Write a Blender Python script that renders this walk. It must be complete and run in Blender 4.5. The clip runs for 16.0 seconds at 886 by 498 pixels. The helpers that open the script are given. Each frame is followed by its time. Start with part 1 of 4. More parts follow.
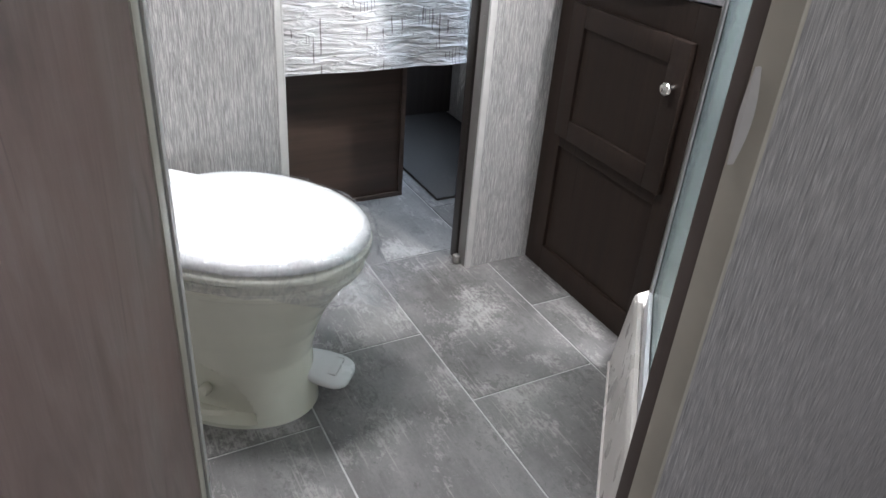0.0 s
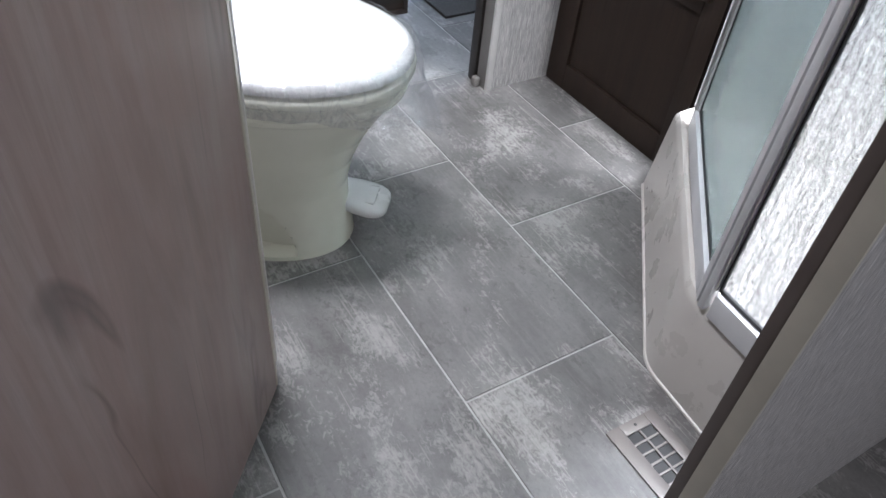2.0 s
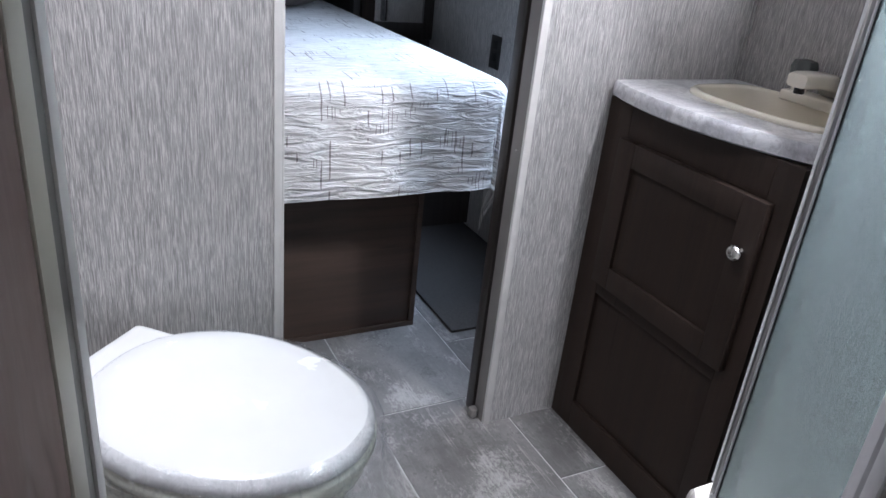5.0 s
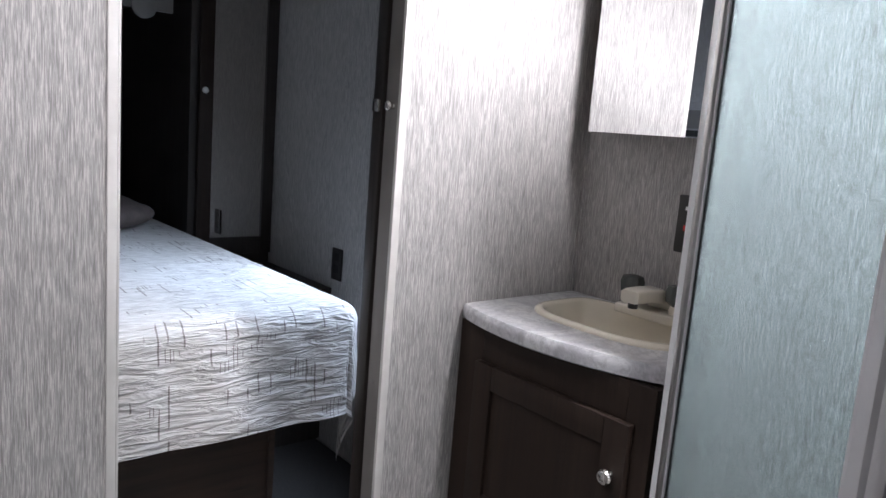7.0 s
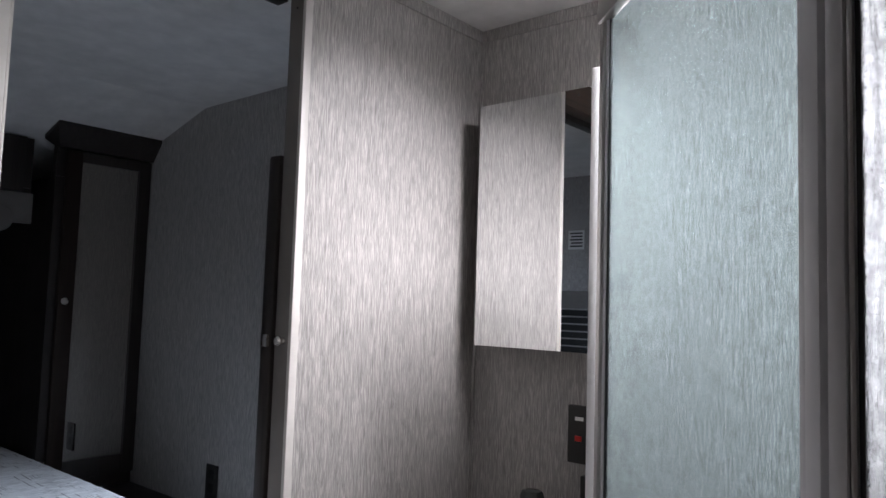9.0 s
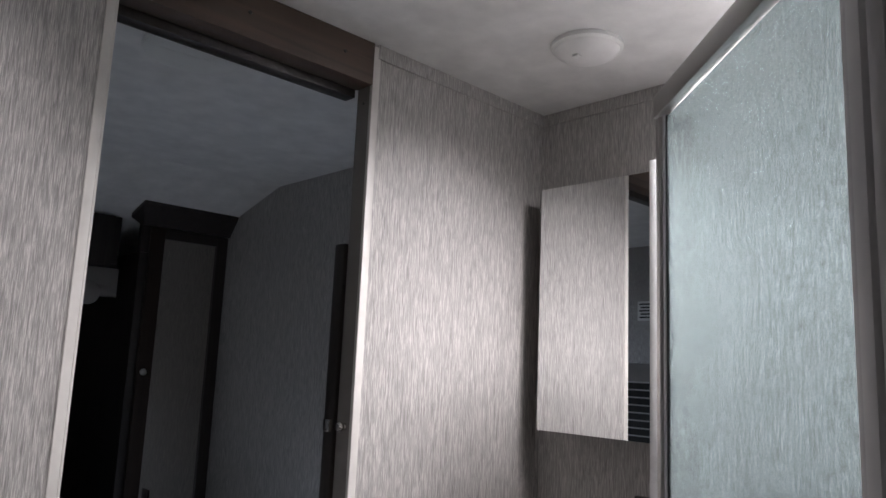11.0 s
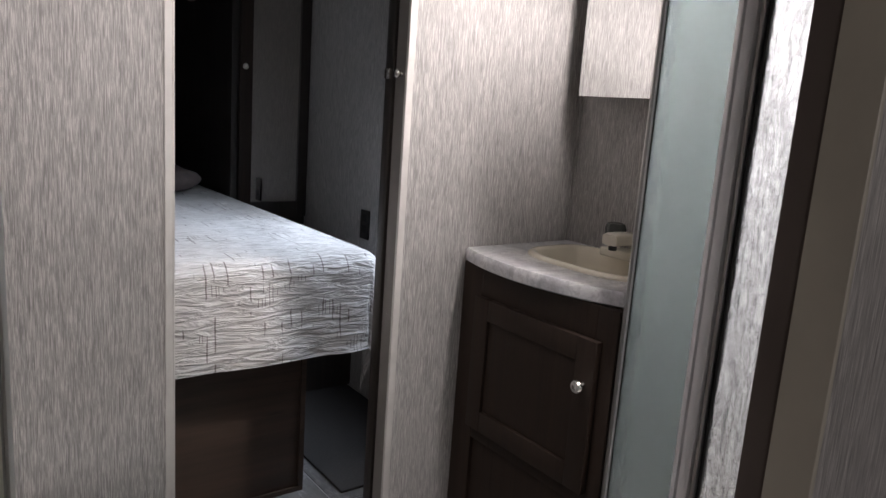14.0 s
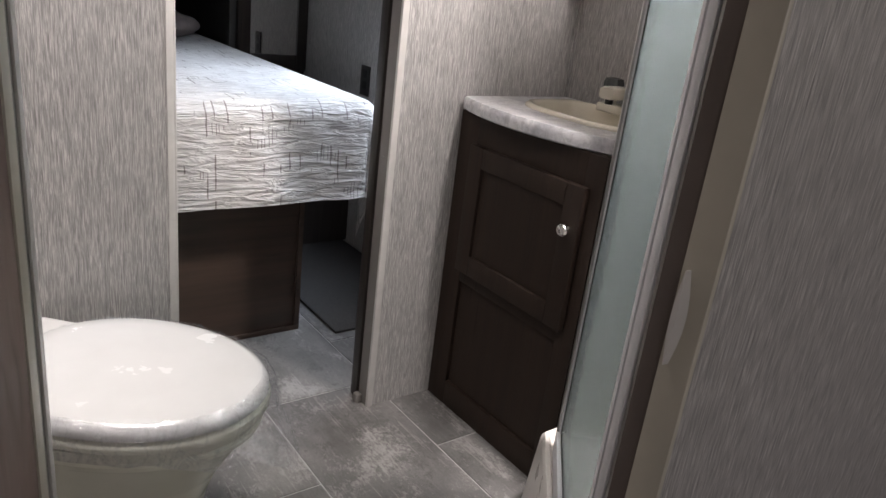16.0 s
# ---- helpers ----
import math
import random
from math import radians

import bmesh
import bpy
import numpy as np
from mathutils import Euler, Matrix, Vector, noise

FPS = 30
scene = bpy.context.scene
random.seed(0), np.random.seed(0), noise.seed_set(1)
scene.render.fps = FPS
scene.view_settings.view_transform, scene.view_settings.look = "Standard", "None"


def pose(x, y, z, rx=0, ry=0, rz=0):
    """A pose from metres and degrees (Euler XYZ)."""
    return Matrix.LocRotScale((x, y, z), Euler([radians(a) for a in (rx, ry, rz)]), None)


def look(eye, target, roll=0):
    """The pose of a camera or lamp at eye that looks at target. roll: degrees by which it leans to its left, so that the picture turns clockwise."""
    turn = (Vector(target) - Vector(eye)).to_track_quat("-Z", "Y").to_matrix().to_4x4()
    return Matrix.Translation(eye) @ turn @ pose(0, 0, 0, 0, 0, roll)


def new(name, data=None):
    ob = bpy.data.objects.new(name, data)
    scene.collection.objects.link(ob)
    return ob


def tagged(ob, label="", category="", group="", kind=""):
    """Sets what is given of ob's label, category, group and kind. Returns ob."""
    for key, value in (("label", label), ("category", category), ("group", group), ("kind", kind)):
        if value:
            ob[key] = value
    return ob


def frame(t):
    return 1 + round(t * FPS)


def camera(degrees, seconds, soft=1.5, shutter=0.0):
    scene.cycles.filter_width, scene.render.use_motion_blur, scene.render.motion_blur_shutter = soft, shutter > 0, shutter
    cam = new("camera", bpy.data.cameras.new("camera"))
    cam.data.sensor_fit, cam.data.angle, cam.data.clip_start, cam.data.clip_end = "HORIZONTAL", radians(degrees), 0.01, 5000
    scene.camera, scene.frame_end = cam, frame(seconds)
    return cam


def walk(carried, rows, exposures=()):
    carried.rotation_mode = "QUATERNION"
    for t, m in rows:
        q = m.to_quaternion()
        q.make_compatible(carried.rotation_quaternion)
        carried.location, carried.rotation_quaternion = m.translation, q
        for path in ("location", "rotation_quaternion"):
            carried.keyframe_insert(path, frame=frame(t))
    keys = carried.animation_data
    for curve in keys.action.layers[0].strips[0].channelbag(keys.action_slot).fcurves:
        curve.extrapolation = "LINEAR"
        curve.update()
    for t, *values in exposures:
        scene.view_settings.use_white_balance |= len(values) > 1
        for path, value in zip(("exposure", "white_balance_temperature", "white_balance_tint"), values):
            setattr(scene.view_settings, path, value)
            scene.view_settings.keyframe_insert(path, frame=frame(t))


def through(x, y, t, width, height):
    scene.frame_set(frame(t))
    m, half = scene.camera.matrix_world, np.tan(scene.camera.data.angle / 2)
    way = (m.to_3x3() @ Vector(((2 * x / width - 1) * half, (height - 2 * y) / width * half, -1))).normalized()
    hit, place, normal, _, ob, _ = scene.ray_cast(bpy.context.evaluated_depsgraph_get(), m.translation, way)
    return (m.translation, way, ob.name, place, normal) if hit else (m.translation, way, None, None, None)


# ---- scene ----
cam = camera(63.2, 16.0)
SKYLIGHT, ROOFVENT, BEDWIN, HALLFILL = 26.0, 9.0, 11.0, 6.0
PATH = [
    (0, (-0.034, -0.032, 1.095), (0.824, 1.467, 0.087), 4.6),
    (0.5, (-0.104, -0.041, 1.066), (0.8, 1.337, -0.068), 4.6),
    (1, (-0.157, -0.023, 1.05), (0.682, 1.304, -0.189), 3.3),
    (1.5, (-0.167, 0.014, 1.033), (0.663, 1.256, -0.296), 4.5),
    (2, (-0.146, 0.078, 1.03), (0.686, 1.278, -0.338), 6.1),
    (2.5, (-0.082, 0.155, 1.034), (0.737, 1.35, -0.344), 7.4),
    (3, (-0.014, 0.233, 1.053), (0.793, 1.485, -0.282), 9.1),
    (3.5, (0.049, 0.264, 1.068), (0.837, 1.608, -0.186), 10.9),
    (4, (0.097, 0.267, 1.08), (0.889, 1.733, -0.026), 11.0),
    (4.5, (0.096, 0.252, 1.1), (0.903, 1.822, 0.16), 9.1),
    (4.7, (0.089, 0.252, 1.116), (0.915, 1.839, 0.221), 7.7),
    (6.8, (0.061, 0.289, 1.206), (1.267, 1.845, 0.85), 5.2),
    (7, (0.082, 0.336, 1.225), (1.355, 1.845, 0.908), 4.6),
    (7.5, (0.065, 0.366, 1.254), (1.483, 1.765, 1.08), 3.6),
    (8, (0.05, 0.366, 1.289), (1.564, 1.672, 1.245), 2.2),
    (8.5, (0.046, 0.371, 1.323), (1.591, 1.639, 1.387), 1.6),
    (9, (0.047, 0.381, 1.349), (1.571, 1.667, 1.5), 1.8),
    (9.5, (0.051, 0.376, 1.378), (1.557, 1.671, 1.616), 1.9),
    (9.7, (0.051, 0.377, 1.385), (1.55, 1.672, 1.659), 2.1),
    (11.8, (0.037, 0.275, 1.4), (1.291, 1.814, 1.64), 1.6),
    (12, (0.043, 0.242, 1.364), (1.263, 1.819, 1.517), 1.9),
    (12.5, (0.03, 0.166, 1.305), (1.176, 1.804, 1.26), 3.2),
    (13, (0.05, 0.122, 1.27), (1.169, 1.772, 1.12), 2.9),
    (13.5, (0.012, 0.099, 1.218), (1.179, 1.703, 0.957), 3.7),
    (14, (0.0, 0.092, 1.199), (1.181, 1.66, 0.817), 4.1),
    (14.5, (-0.01, 0.085, 1.173), (1.123, 1.663, 0.699), 4.5),
    (15, (-0.015, 0.067, 1.154), (1.083, 1.637, 0.581), 5.3),
    (15.5, (-0.015, 0.045, 1.141), (1.105, 1.572, 0.498), 6.3),
    (16, (-0.027, 0.027, 1.128), (1.129, 1.504, 0.434), 7.1),
]
EXPOSURES = [(0.0, 0.62, 6150, 12), (2.5, 0.84, 5900, 13), (3.4, 0.52, 5850, 14), (4.7, 0.2, 5850, 15), (6.8, -0.1, 6150, 16), (8.0, -0.5, 6250, 16), (9.7, -0.92, 6350, 17), (11.8, -0.98, 6550, 17), (13.0, -0.86, 6700, 17), (14.5, -0.42, 6800, 18), (16.0, -0.08, 6850, 17)]
walk(cam, [(t, look(eye, target, roll)) for t, eye, target, roll in PATH], EXPOSURES)

# ---- world, lights ----
world = bpy.data.worlds.new("sky")
scene.world = world
world.use_nodes = True
wn = world.node_tree
sky = wn.nodes.new("ShaderNodeTexSky")
sky.sky_type = "NISHITA"
sky.sun_disc = False
sky.sun_elevation, sky.sun_rotation = radians(50), radians(120)
wn.links.new(sky.outputs[0], wn.nodes["Background"].inputs[0])
wn.nodes["Background"].inputs[1].default_value = 0.1


def window_light(name, at, toward, sx, sy, watts, colour, spread=180):
    data = bpy.data.lights.new(name, "AREA")
    data.shape, data.size, data.size_y, data.energy, data.color = "RECTANGLE", sx, sy, watts, colour
    data.spread = radians(spread)
    ob = new(name, data)
    ob.matrix_world = look(at, toward)
    return ob


window_light("roof_vent_daylight", (0.08, 1.16, 2.15), (0.08, 1.16, 0), 0.34, 0.34, ROOFVENT, (1.0, 0.985, 0.975), 95)
window_light("skylight_daylight", (1.20, 0.59, 2.160), (1.0, 1.475, 1.0), 0.36, 0.32, SKYLIGHT, (1.0, 0.985, 0.97), 86)
window_light("skylight_daylight", (1.21, 0.61, 2.175), (1.21, 0.6101, 0.0), 0.38, 0.34, 0.32 * SKYLIGHT, (0.96, 0.985, 1.0), 60)
window_light("bedroom_window_daylight", (1.52, 1.98, 1.27), (0.45, 2.45, 0.50), 0.58, 0.78, BEDWIN, (0.68, 0.83, 1.0), 100)
# Hall fill through unseen openings, added to brighten jamb (west) and door (east).
window_light("hall_fill_daylight", (-1.06, -1.5, 1.35), (0.4, -1.2, 1.0), 1.1, 0.7, 1.3 * HALLFILL, (1.0, 0.97, 0.95))
window_light("hall_fill_daylight", (1.46, -1.5, 1.35), (-0.4, -0.1, 0.9), 1.1, 0.7, HALLFILL, (1.0, 0.97, 0.95))


# ---- materials ----
def base_mat(name, rough=0.5, metal=0.0, colour=(0.5, 0.5, 0.5)):
    m = bpy.data.materials.new(name)
    m.use_nodes = True
    b = m.node_tree.nodes["Principled BSDF"]
    b.inputs["Base Color"].default_value = (*colour, 1)
    b.inputs["Roughness"].default_value = rough
    b.inputs["Metallic"].default_value = metal
    return m, m.node_tree, b


def node(nt, kind, **values):
    n = nt.nodes.new(kind)
    for key, value in values.items():
        n.inputs[key].default_value = value
    return n


def coords(nt, scale=(1, 1, 1), world_place=False, rot=(0, 0, 0)):
    if world_place:
        src = nt.nodes.new("ShaderNodeNewGeometry").outputs["Position"]
    else:
        src = nt.nodes.new("ShaderNodeTexCoord").outputs["Object"]
    mp = nt.nodes.new("ShaderNodeMapping")
    mp.inputs["Scale"].default_value = scale
    mp.inputs["Rotation"].default_value = [radians(a) for a in rot]
    nt.links.new(src, mp.inputs["Vector"])
    return mp.outputs["Vector"]


def fbm(nt, vec, scale=1.0, detail=4.0, rough=0.55, distort=0.0):
    n = node(nt, "ShaderNodeTexNoise", Scale=scale, Detail=detail, Roughness=rough, Distortion=distort)
    nt.links.new(vec, n.inputs["Vector"])
    return n.outputs["Fac"]


def ramp(nt, fac, stops):
    r = nt.nodes.new("ShaderNodeValToRGB")
    while len(r.color_ramp.elements) < len(stops):
        r.color_ramp.elements.new(0.5)
    for e, (p, c) in zip(r.color_ramp.elements, stops):
        e.position = p
        e.color = (*c, 1) if len(c) == 3 else (c[0], c[0], c[0], 1)
    nt.links.new(fac, r.inputs["Fac"])
    return r.outputs["Color"]


def mix(nt, fac, a, b, mode="MIX"):
    n = nt.nodes.new("ShaderNodeMix")
    n.data_type, n.blend_type = "RGBA", mode
    for sock, v in ((n.inputs[0], fac), (n.inputs[6], a), (n.inputs[7], b)):
        if hasattr(v, "is_linked"):
            nt.links.new(v, sock)
        else:
            sock.default_value = v if isinstance(v, float) else (*v, 1)
    return n.outputs[2]


def bump(nt, bsdf, height, strength=0.2, distance=0.002):
    n = node(nt, "ShaderNodeBump", Strength=strength, Distance=distance)
    nt.links.new(height, n.inputs["Height"])
    nt.links.new(n.outputs["Normal"], bsdf.inputs["Normal"])


def plain(name, colour, rough=0.5, metal=0.0, vary=0.12, scale=14.0, bumps=0.03, fine=220.0):
    """Paint, plastic or metal with faint blotches and a fine grain."""
    m, nt, b = base_mat(name, rough, metal, colour)
    v = coords(nt)
    f = fbm(nt, v, scale, 5)
    lo = tuple(c * (1 - vary) for c in colour)
    hi = tuple(min(1, c * (1 + vary * 0.6)) for c in colour)
    nt.links.new(ramp(nt, f, [(0.3, lo), (0.7, hi)]), b.inputs["Base Color"])
    g = fbm(nt, v, fine, 2)
    nt.links.new(ramp(nt, f, [(0.25, (max(0, rough - 0.08),)), (0.75, (min(1, rough + 0.08),))]), b.inputs["Roughness"])
    bump(nt, b, g, bumps, 0.001)
    return m


def wood(name, dark, light, grain=(60, 60, 2.2), rough=0.5, knots=0.35, rot=(0, 0, 0), red=None):
    m, nt, b = base_mat(name, rough)
    fine = fbm(nt, coords(nt, grain, rot=rot), 1.0, 6, 0.6, 0.6)
    broad = fbm(nt, coords(nt, tuple(g * 0.14 for g in grain), rot=rot), 1.0, 4, 0.55, 1.6)
    c = ramp(nt, fine, [(0.25, dark), (0.75, light)])
    c2 = mix(nt, ramp(nt, broad, [(0.35, (0.0,)), (0.68, (1.0,))]), c, red or tuple(0.8 * x for x in dark))
    c3 = mix(nt, knots, c, c2)
    streak = fbm(nt, coords(nt, tuple(g * 0.45 for g in grain), rot=rot), 1.0, 3, 0.5, 2.6)
    c4 = mix(nt, ramp(nt, streak, [(0.66, (0.0,)), (0.72, (0.55,))]), c3, tuple(0.45 * x for x in dark))
    nt.links.new(c4, b.inputs["Base Color"])
    nt.links.new(ramp(nt, fine, [(0.2, (rough - 0.1,)), (0.8, (rough + 0.12,))]), b.inputs["Roughness"])
    bump(nt, b, fine, 0.12, 0.0012)
    return m


def cracked_wood(name):
    """Greyed walnut laminate: soft flowing grain, knots and long curved cracks."""
    m, nt, b = base_mat(name, 0.42)
    flow = fbm(nt, coords(nt, (9, 9, 1.4)), 1.0, 5, 0.6, 0.9)
    c = ramp(nt, flow, [(0.28, (0.163, 0.117, 0.102)), (0.48, (0.267, 0.198, 0.177)), (0.62, (0.307, 0.247, 0.227)), (0.76, (0.365, 0.319, 0.300))])
    fine = fbm(nt, coords(nt, (120, 120, 5)), 1.0, 5, 0.65, 0.4)
    c = mix(nt, ramp(nt, fine, [(0.35, (0.35,)), (0.55, (0.0,))]), c, (0.148, 0.107, 0.094))
    red = fbm(nt, coords(nt, (5, 5, 2.2)), 1.0, 3, 0.5, 1.0)
    c = mix(nt, ramp(nt, red, [(0.45, (0.0,)), (0.70, (0.55,))]), c, (0.233, 0.145, 0.123))
    knot = fbm(nt, coords(nt, (17, 17, 6)), 1.0, 3, 0.5, 1.2)
    c = mix(nt, ramp(nt, knot, [(0.64, (0.0,)), (0.82, (0.22,))]), c, (0.094, 0.066, 0.057))
    bend = fbm(nt, coords(nt, (4.5, 4.5, 0.9)), 1.0, 3, 0.5, 1.1)
    line = ramp(nt, bend, [(0.470, (0.0,)), (0.486, (0.5,)), (0.490, (0.0,)), (0.560, (0.0,)), (0.566, (0.6,)), (0.574, (0.0,))])
    runs = ramp(nt, fbm(nt, coords(nt, (7, 7, 3)), 1.0, 3), [(0.46, (0.0,)), (0.58, (1.0,))])
    crack = mix(nt, 1.0, line, runs, "MULTIPLY")
    c = mix(nt, crack, c, (0.052, 0.037, 0.033))
    nt.links.new(c, b.inputs["Base Color"])
    nt.links.new(ramp(nt, fine, [(0.2, (0.34,)), (0.8, (0.52,))]), b.inputs["Roughness"])
    bump(nt, b, fine, 0.10, 0.001)
    return m


def wallpaper(name, tint=(1.0, 1.0, 1.0)):
    """Vinyl paper with long broken vertical threads, lighter on darker."""
    m, nt, b = base_mat(name, 0.55)
    thin = fbm(nt, coords(nt, (900, 900, 38)), 1.0, 3, 0.6, 0.2)
    mid = fbm(nt, coords(nt, (460, 460, 17)), 1.0, 3, 0.6, 0.15)
    blot = fbm(nt, coords(nt, (5, 5, 3)), 1.0, 3)
    t = lambda v: tuple(v * k for k in tint)
    c = ramp(nt, thin, [(0.36, t(0.14)), (0.46, t(0.26)), (0.54, t(0.36)), (0.62, t(0.62))])
    d = ramp(nt, mid, [(0.36, t(0.21)), (0.5, t(0.33)), (0.64, t(0.47))])
    c = mix(nt, 0.38, c, d)
    c = mix(nt, ramp(nt, blot, [(0.3, (0.0,)), (0.75, (0.12,))]), c, t(0.30))
    nt.links.new(c, b.inputs["Base Color"])
    nt.links.new(ramp(nt, thin, [(0.3, (0.46,)), (0.75, (0.26,))]), b.inputs["Roughness"])
    b.inputs["Specular IOR Level"].default_value = 0.7
    bump(nt, b, mix(nt, 0.5, thin, mid), 0.8, 0.0028)
    return m


def stone_tile(name):
    m, nt, b = base_mat(name, 0.42)
    info = nt.nodes.new("ShaderNodeObjectInfo")
    geo = nt.nodes.new("ShaderNodeNewGeometry")
    shift = nt.nodes.new("ShaderNodeVectorMath")
    shift.operation = "MULTIPLY_ADD"
    shift.inputs[1].default_value = (1, 1, 1)
    comb = nt.nodes.new("ShaderNodeCombineXYZ")
    mul = nt.nodes.new("ShaderNodeMath")
    mul.operation = "MULTIPLY"
    mul.inputs[1].default_value = 37.0
    nt.links.new(info.outputs["Random"], mul.inputs[0])
    nt.links.new(mul.outputs[0], comb.inputs["Z"])
    nt.links.new(geo.outputs["Position"], shift.inputs[0])
    nt.links.new(comb.outputs[0], shift.inputs[2])

    def vec(scale):
        mp = nt.nodes.new("ShaderNodeMapping")
        mp.inputs["Scale"].default_value = scale
        nt.links.new(shift.outputs[0], mp.inputs["Vector"])
        return mp.outputs["Vector"]
    cloud = fbm(nt, vec((5.0, 3.4, 1)), 1.0, 7, 0.62, 0.4)
    c = ramp(nt, cloud, [(0.30, (0.085, 0.081, 0.078)), (0.47, (0.135, 0.130, 0.126)), (0.70, (0.225, 0.218, 0.210))])
    streak = fbm(nt, vec((95, 8, 1)), 1.0, 5, 0.65, 0.5)
    c = mix(nt, ramp(nt, streak, [(0.50, (0.0,)), (0.74, (0.45,))]), c, (0.216, 0.210, 0.202))
    speck = fbm(nt, vec((150, 110, 2)), 1.0, 6, 0.75, 0.3)
    c = mix(nt, ramp(nt, speck, [(0.35, (0.30,)), (0.55, (0.0,))]), c, (0.076, 0.072, 0.069))
    chip = fbm(nt, vec((105, 62, 1)), 1.0, 8, 0.72, 0.9)
    where = fbm(nt, vec((9.0, 6.0, 1)), 1.0, 3, 0.6, 0.4)
    mask = ramp(nt, mix(nt, 0.48, chip, where), [(0.520, (0.0,)), (0.56, (0.42,)), (0.63, (0.78,))])
    c = mix(nt, mask, c, (0.330, 0.320, 0.306))
    chip2 = fbm(nt, vec((80, 56, 4)), 1.0, 8, 0.74, 0.6)
    where2 = fbm(nt, vec((6.0, 7.5, 3)), 1.0, 3, 0.55)
    mask2 = ramp(nt, mix(nt, 0.45, chip2, where2), [(0.535, (0.0,)), (0.585, (0.60,))])
    c = mix(nt, mask2, c, (0.078, 0.074, 0.070))
    scratch = fbm(nt, vec((210, 5, 6)), 1.0, 2, 0.5, 0.2)
    c = mix(nt, ramp(nt, mix(nt, 0.4, scratch, where), [(0.59, (0.0,)), (0.61, (0.45,))]), c, (0.320, 0.308, 0.292))
    shade = ramp(nt, info.outputs["Random"], [(0.0, (0.78, 0.775, 0.77)), (1.0, (1.12, 1.11, 1.10))])
    c = mix(nt, 1.0, c, shade, "MULTIPLY")
    nt.links.new(c, b.inputs["Base Color"])
    nt.links.new(ramp(nt, cloud, [(0.3, (0.34,)), (0.7, (0.5,))]), b.inputs["Roughness"])
    bump(nt, b, chip, 0.10, 0.001)
    return m


def marble(name):
    m, nt, b = base_mat(name, 0.28)
    v = coords(nt, (9, 9, 9))
    a = fbm(nt, v, 1.0, 7, 0.68, 1.0)
    c = ramp(nt, a, [(0.32, (0.33, 0.32, 0.34)), (0.45, (0.52, 0.515, 0.53)), (0.56, (0.70, 0.695, 0.69)), (0.72, (0.58, 0.56, 0.55))])
    grit = fbm(nt, coords(nt, (60, 60, 60)), 1.0, 6, 0.72, 0.5)
    c = mix(nt, ramp(nt, grit, [(0.38, (0.55,)), (0.52, (0.0,))]), c, (0.30, 0.285, 0.29))
    nt.links.new(c, b.inputs["Base Color"])
    return m


def textured_glass(name, tint, rough, strength, through, grain=(210, 210, 24), deep=0.52):
    """Rain-patterned glass: part of the light goes straight on, the rest is bent by the pattern."""
    m, nt, b = base_mat(name, rough, 0.0, tint)
    b.inputs["Transmission Weight"].default_value = 1.0
    b.inputs["IOR"].default_value = 1.45
    rain = fbm(nt, coords(nt, grain), 1.0, 4, 0.62, 0.9)
    pebble = fbm(nt, coords(nt, (170, 170, 90)), 1.0, 4, 0.65)
    relief = mix(nt, 0.5, rain, pebble)
    bump(nt, b, relief, strength, 0.006)
    # The thick and thin tints paint the relief's line shading into the colour.
    thick = tuple(deep * x for x in tint)
    thin = tuple(min(1.0, 1.35 * x) for x in tint)
    nt.links.new(ramp(nt, relief, [(0.44, thick), (0.50, tint), (0.57, thin)]), b.inputs["Base Color"])
    clear = nt.nodes.new("ShaderNodeBsdfTransparent")
    clear.inputs[0].default_value = (*tint, 1)
    mixer = nt.nodes.new("ShaderNodeMixShader")
    mixer.inputs[0].default_value = through
    nt.links.new(b.outputs[0], mixer.inputs[1])
    nt.links.new(clear.outputs[0], mixer.inputs[2])
    nt.links.new(mixer.outputs[0], nt.nodes["Material Output"].inputs["Surface"])
    return m


def film_material(name):
    """Clear crinkled plastic film."""
    m = bpy.data.materials.new(name)
    m.use_nodes = True
    nt = m.node_tree
    nt.nodes.remove(nt.nodes["Principled BSDF"])
    clear = nt.nodes.new("ShaderNodeBsdfTransparent")
    clear.inputs[0].default_value = (0.98, 0.985, 1.0, 1)
    gloss = nt.nodes.new("ShaderNodeBsdfGlossy")
    gloss.inputs["Roughness"].default_value = 0.10
    haze = nt.nodes.new("ShaderNodeBsdfDiffuse")
    haze.inputs[0].default_value = (0.86, 0.87, 0.89, 1)
    n1 = fbm(nt, coords(nt, (30, 30, 30)), 1.0, 4, 0.55, 1.6)
    bp = node(nt, "ShaderNodeBump", Strength=1.0, Distance=0.007)
    nt.links.new(n1, bp.inputs["Height"])
    nt.links.new(bp.outputs["Normal"], gloss.inputs["Normal"])
    inner = nt.nodes.new("ShaderNodeMixShader")
    # White highlights along the creases, painted in as bands of diffuse haze.
    crease_glint = fbm(nt, coords(nt, (26, 26, 18)), 1.0, 3, 0.55, 1.4)
    nt.links.new(ramp(nt, crease_glint, [(0.44, (0.02,)), (0.490, (0.22,)), (0.503, (0.22,)), (0.54, (0.02,)), (0.61, (0.03,)), (0.64, (0.15,)), (0.69, (0.03,))]), inner.inputs[0])
    nt.links.new(clear.outputs[0], inner.inputs[1])
    nt.links.new(haze.outputs[0], inner.inputs[2])
    mixer = nt.nodes.new("ShaderNodeMixShader")
    mixer.inputs[0].default_value = 0.22
    nt.links.new(inner.outputs[0], mixer.inputs[1])
    nt.links.new(gloss.outputs[0], mixer.inputs[2])
    nt.links.new(mixer.outputs[0], nt.nodes["Material Output"].inputs["Surface"])
    return m


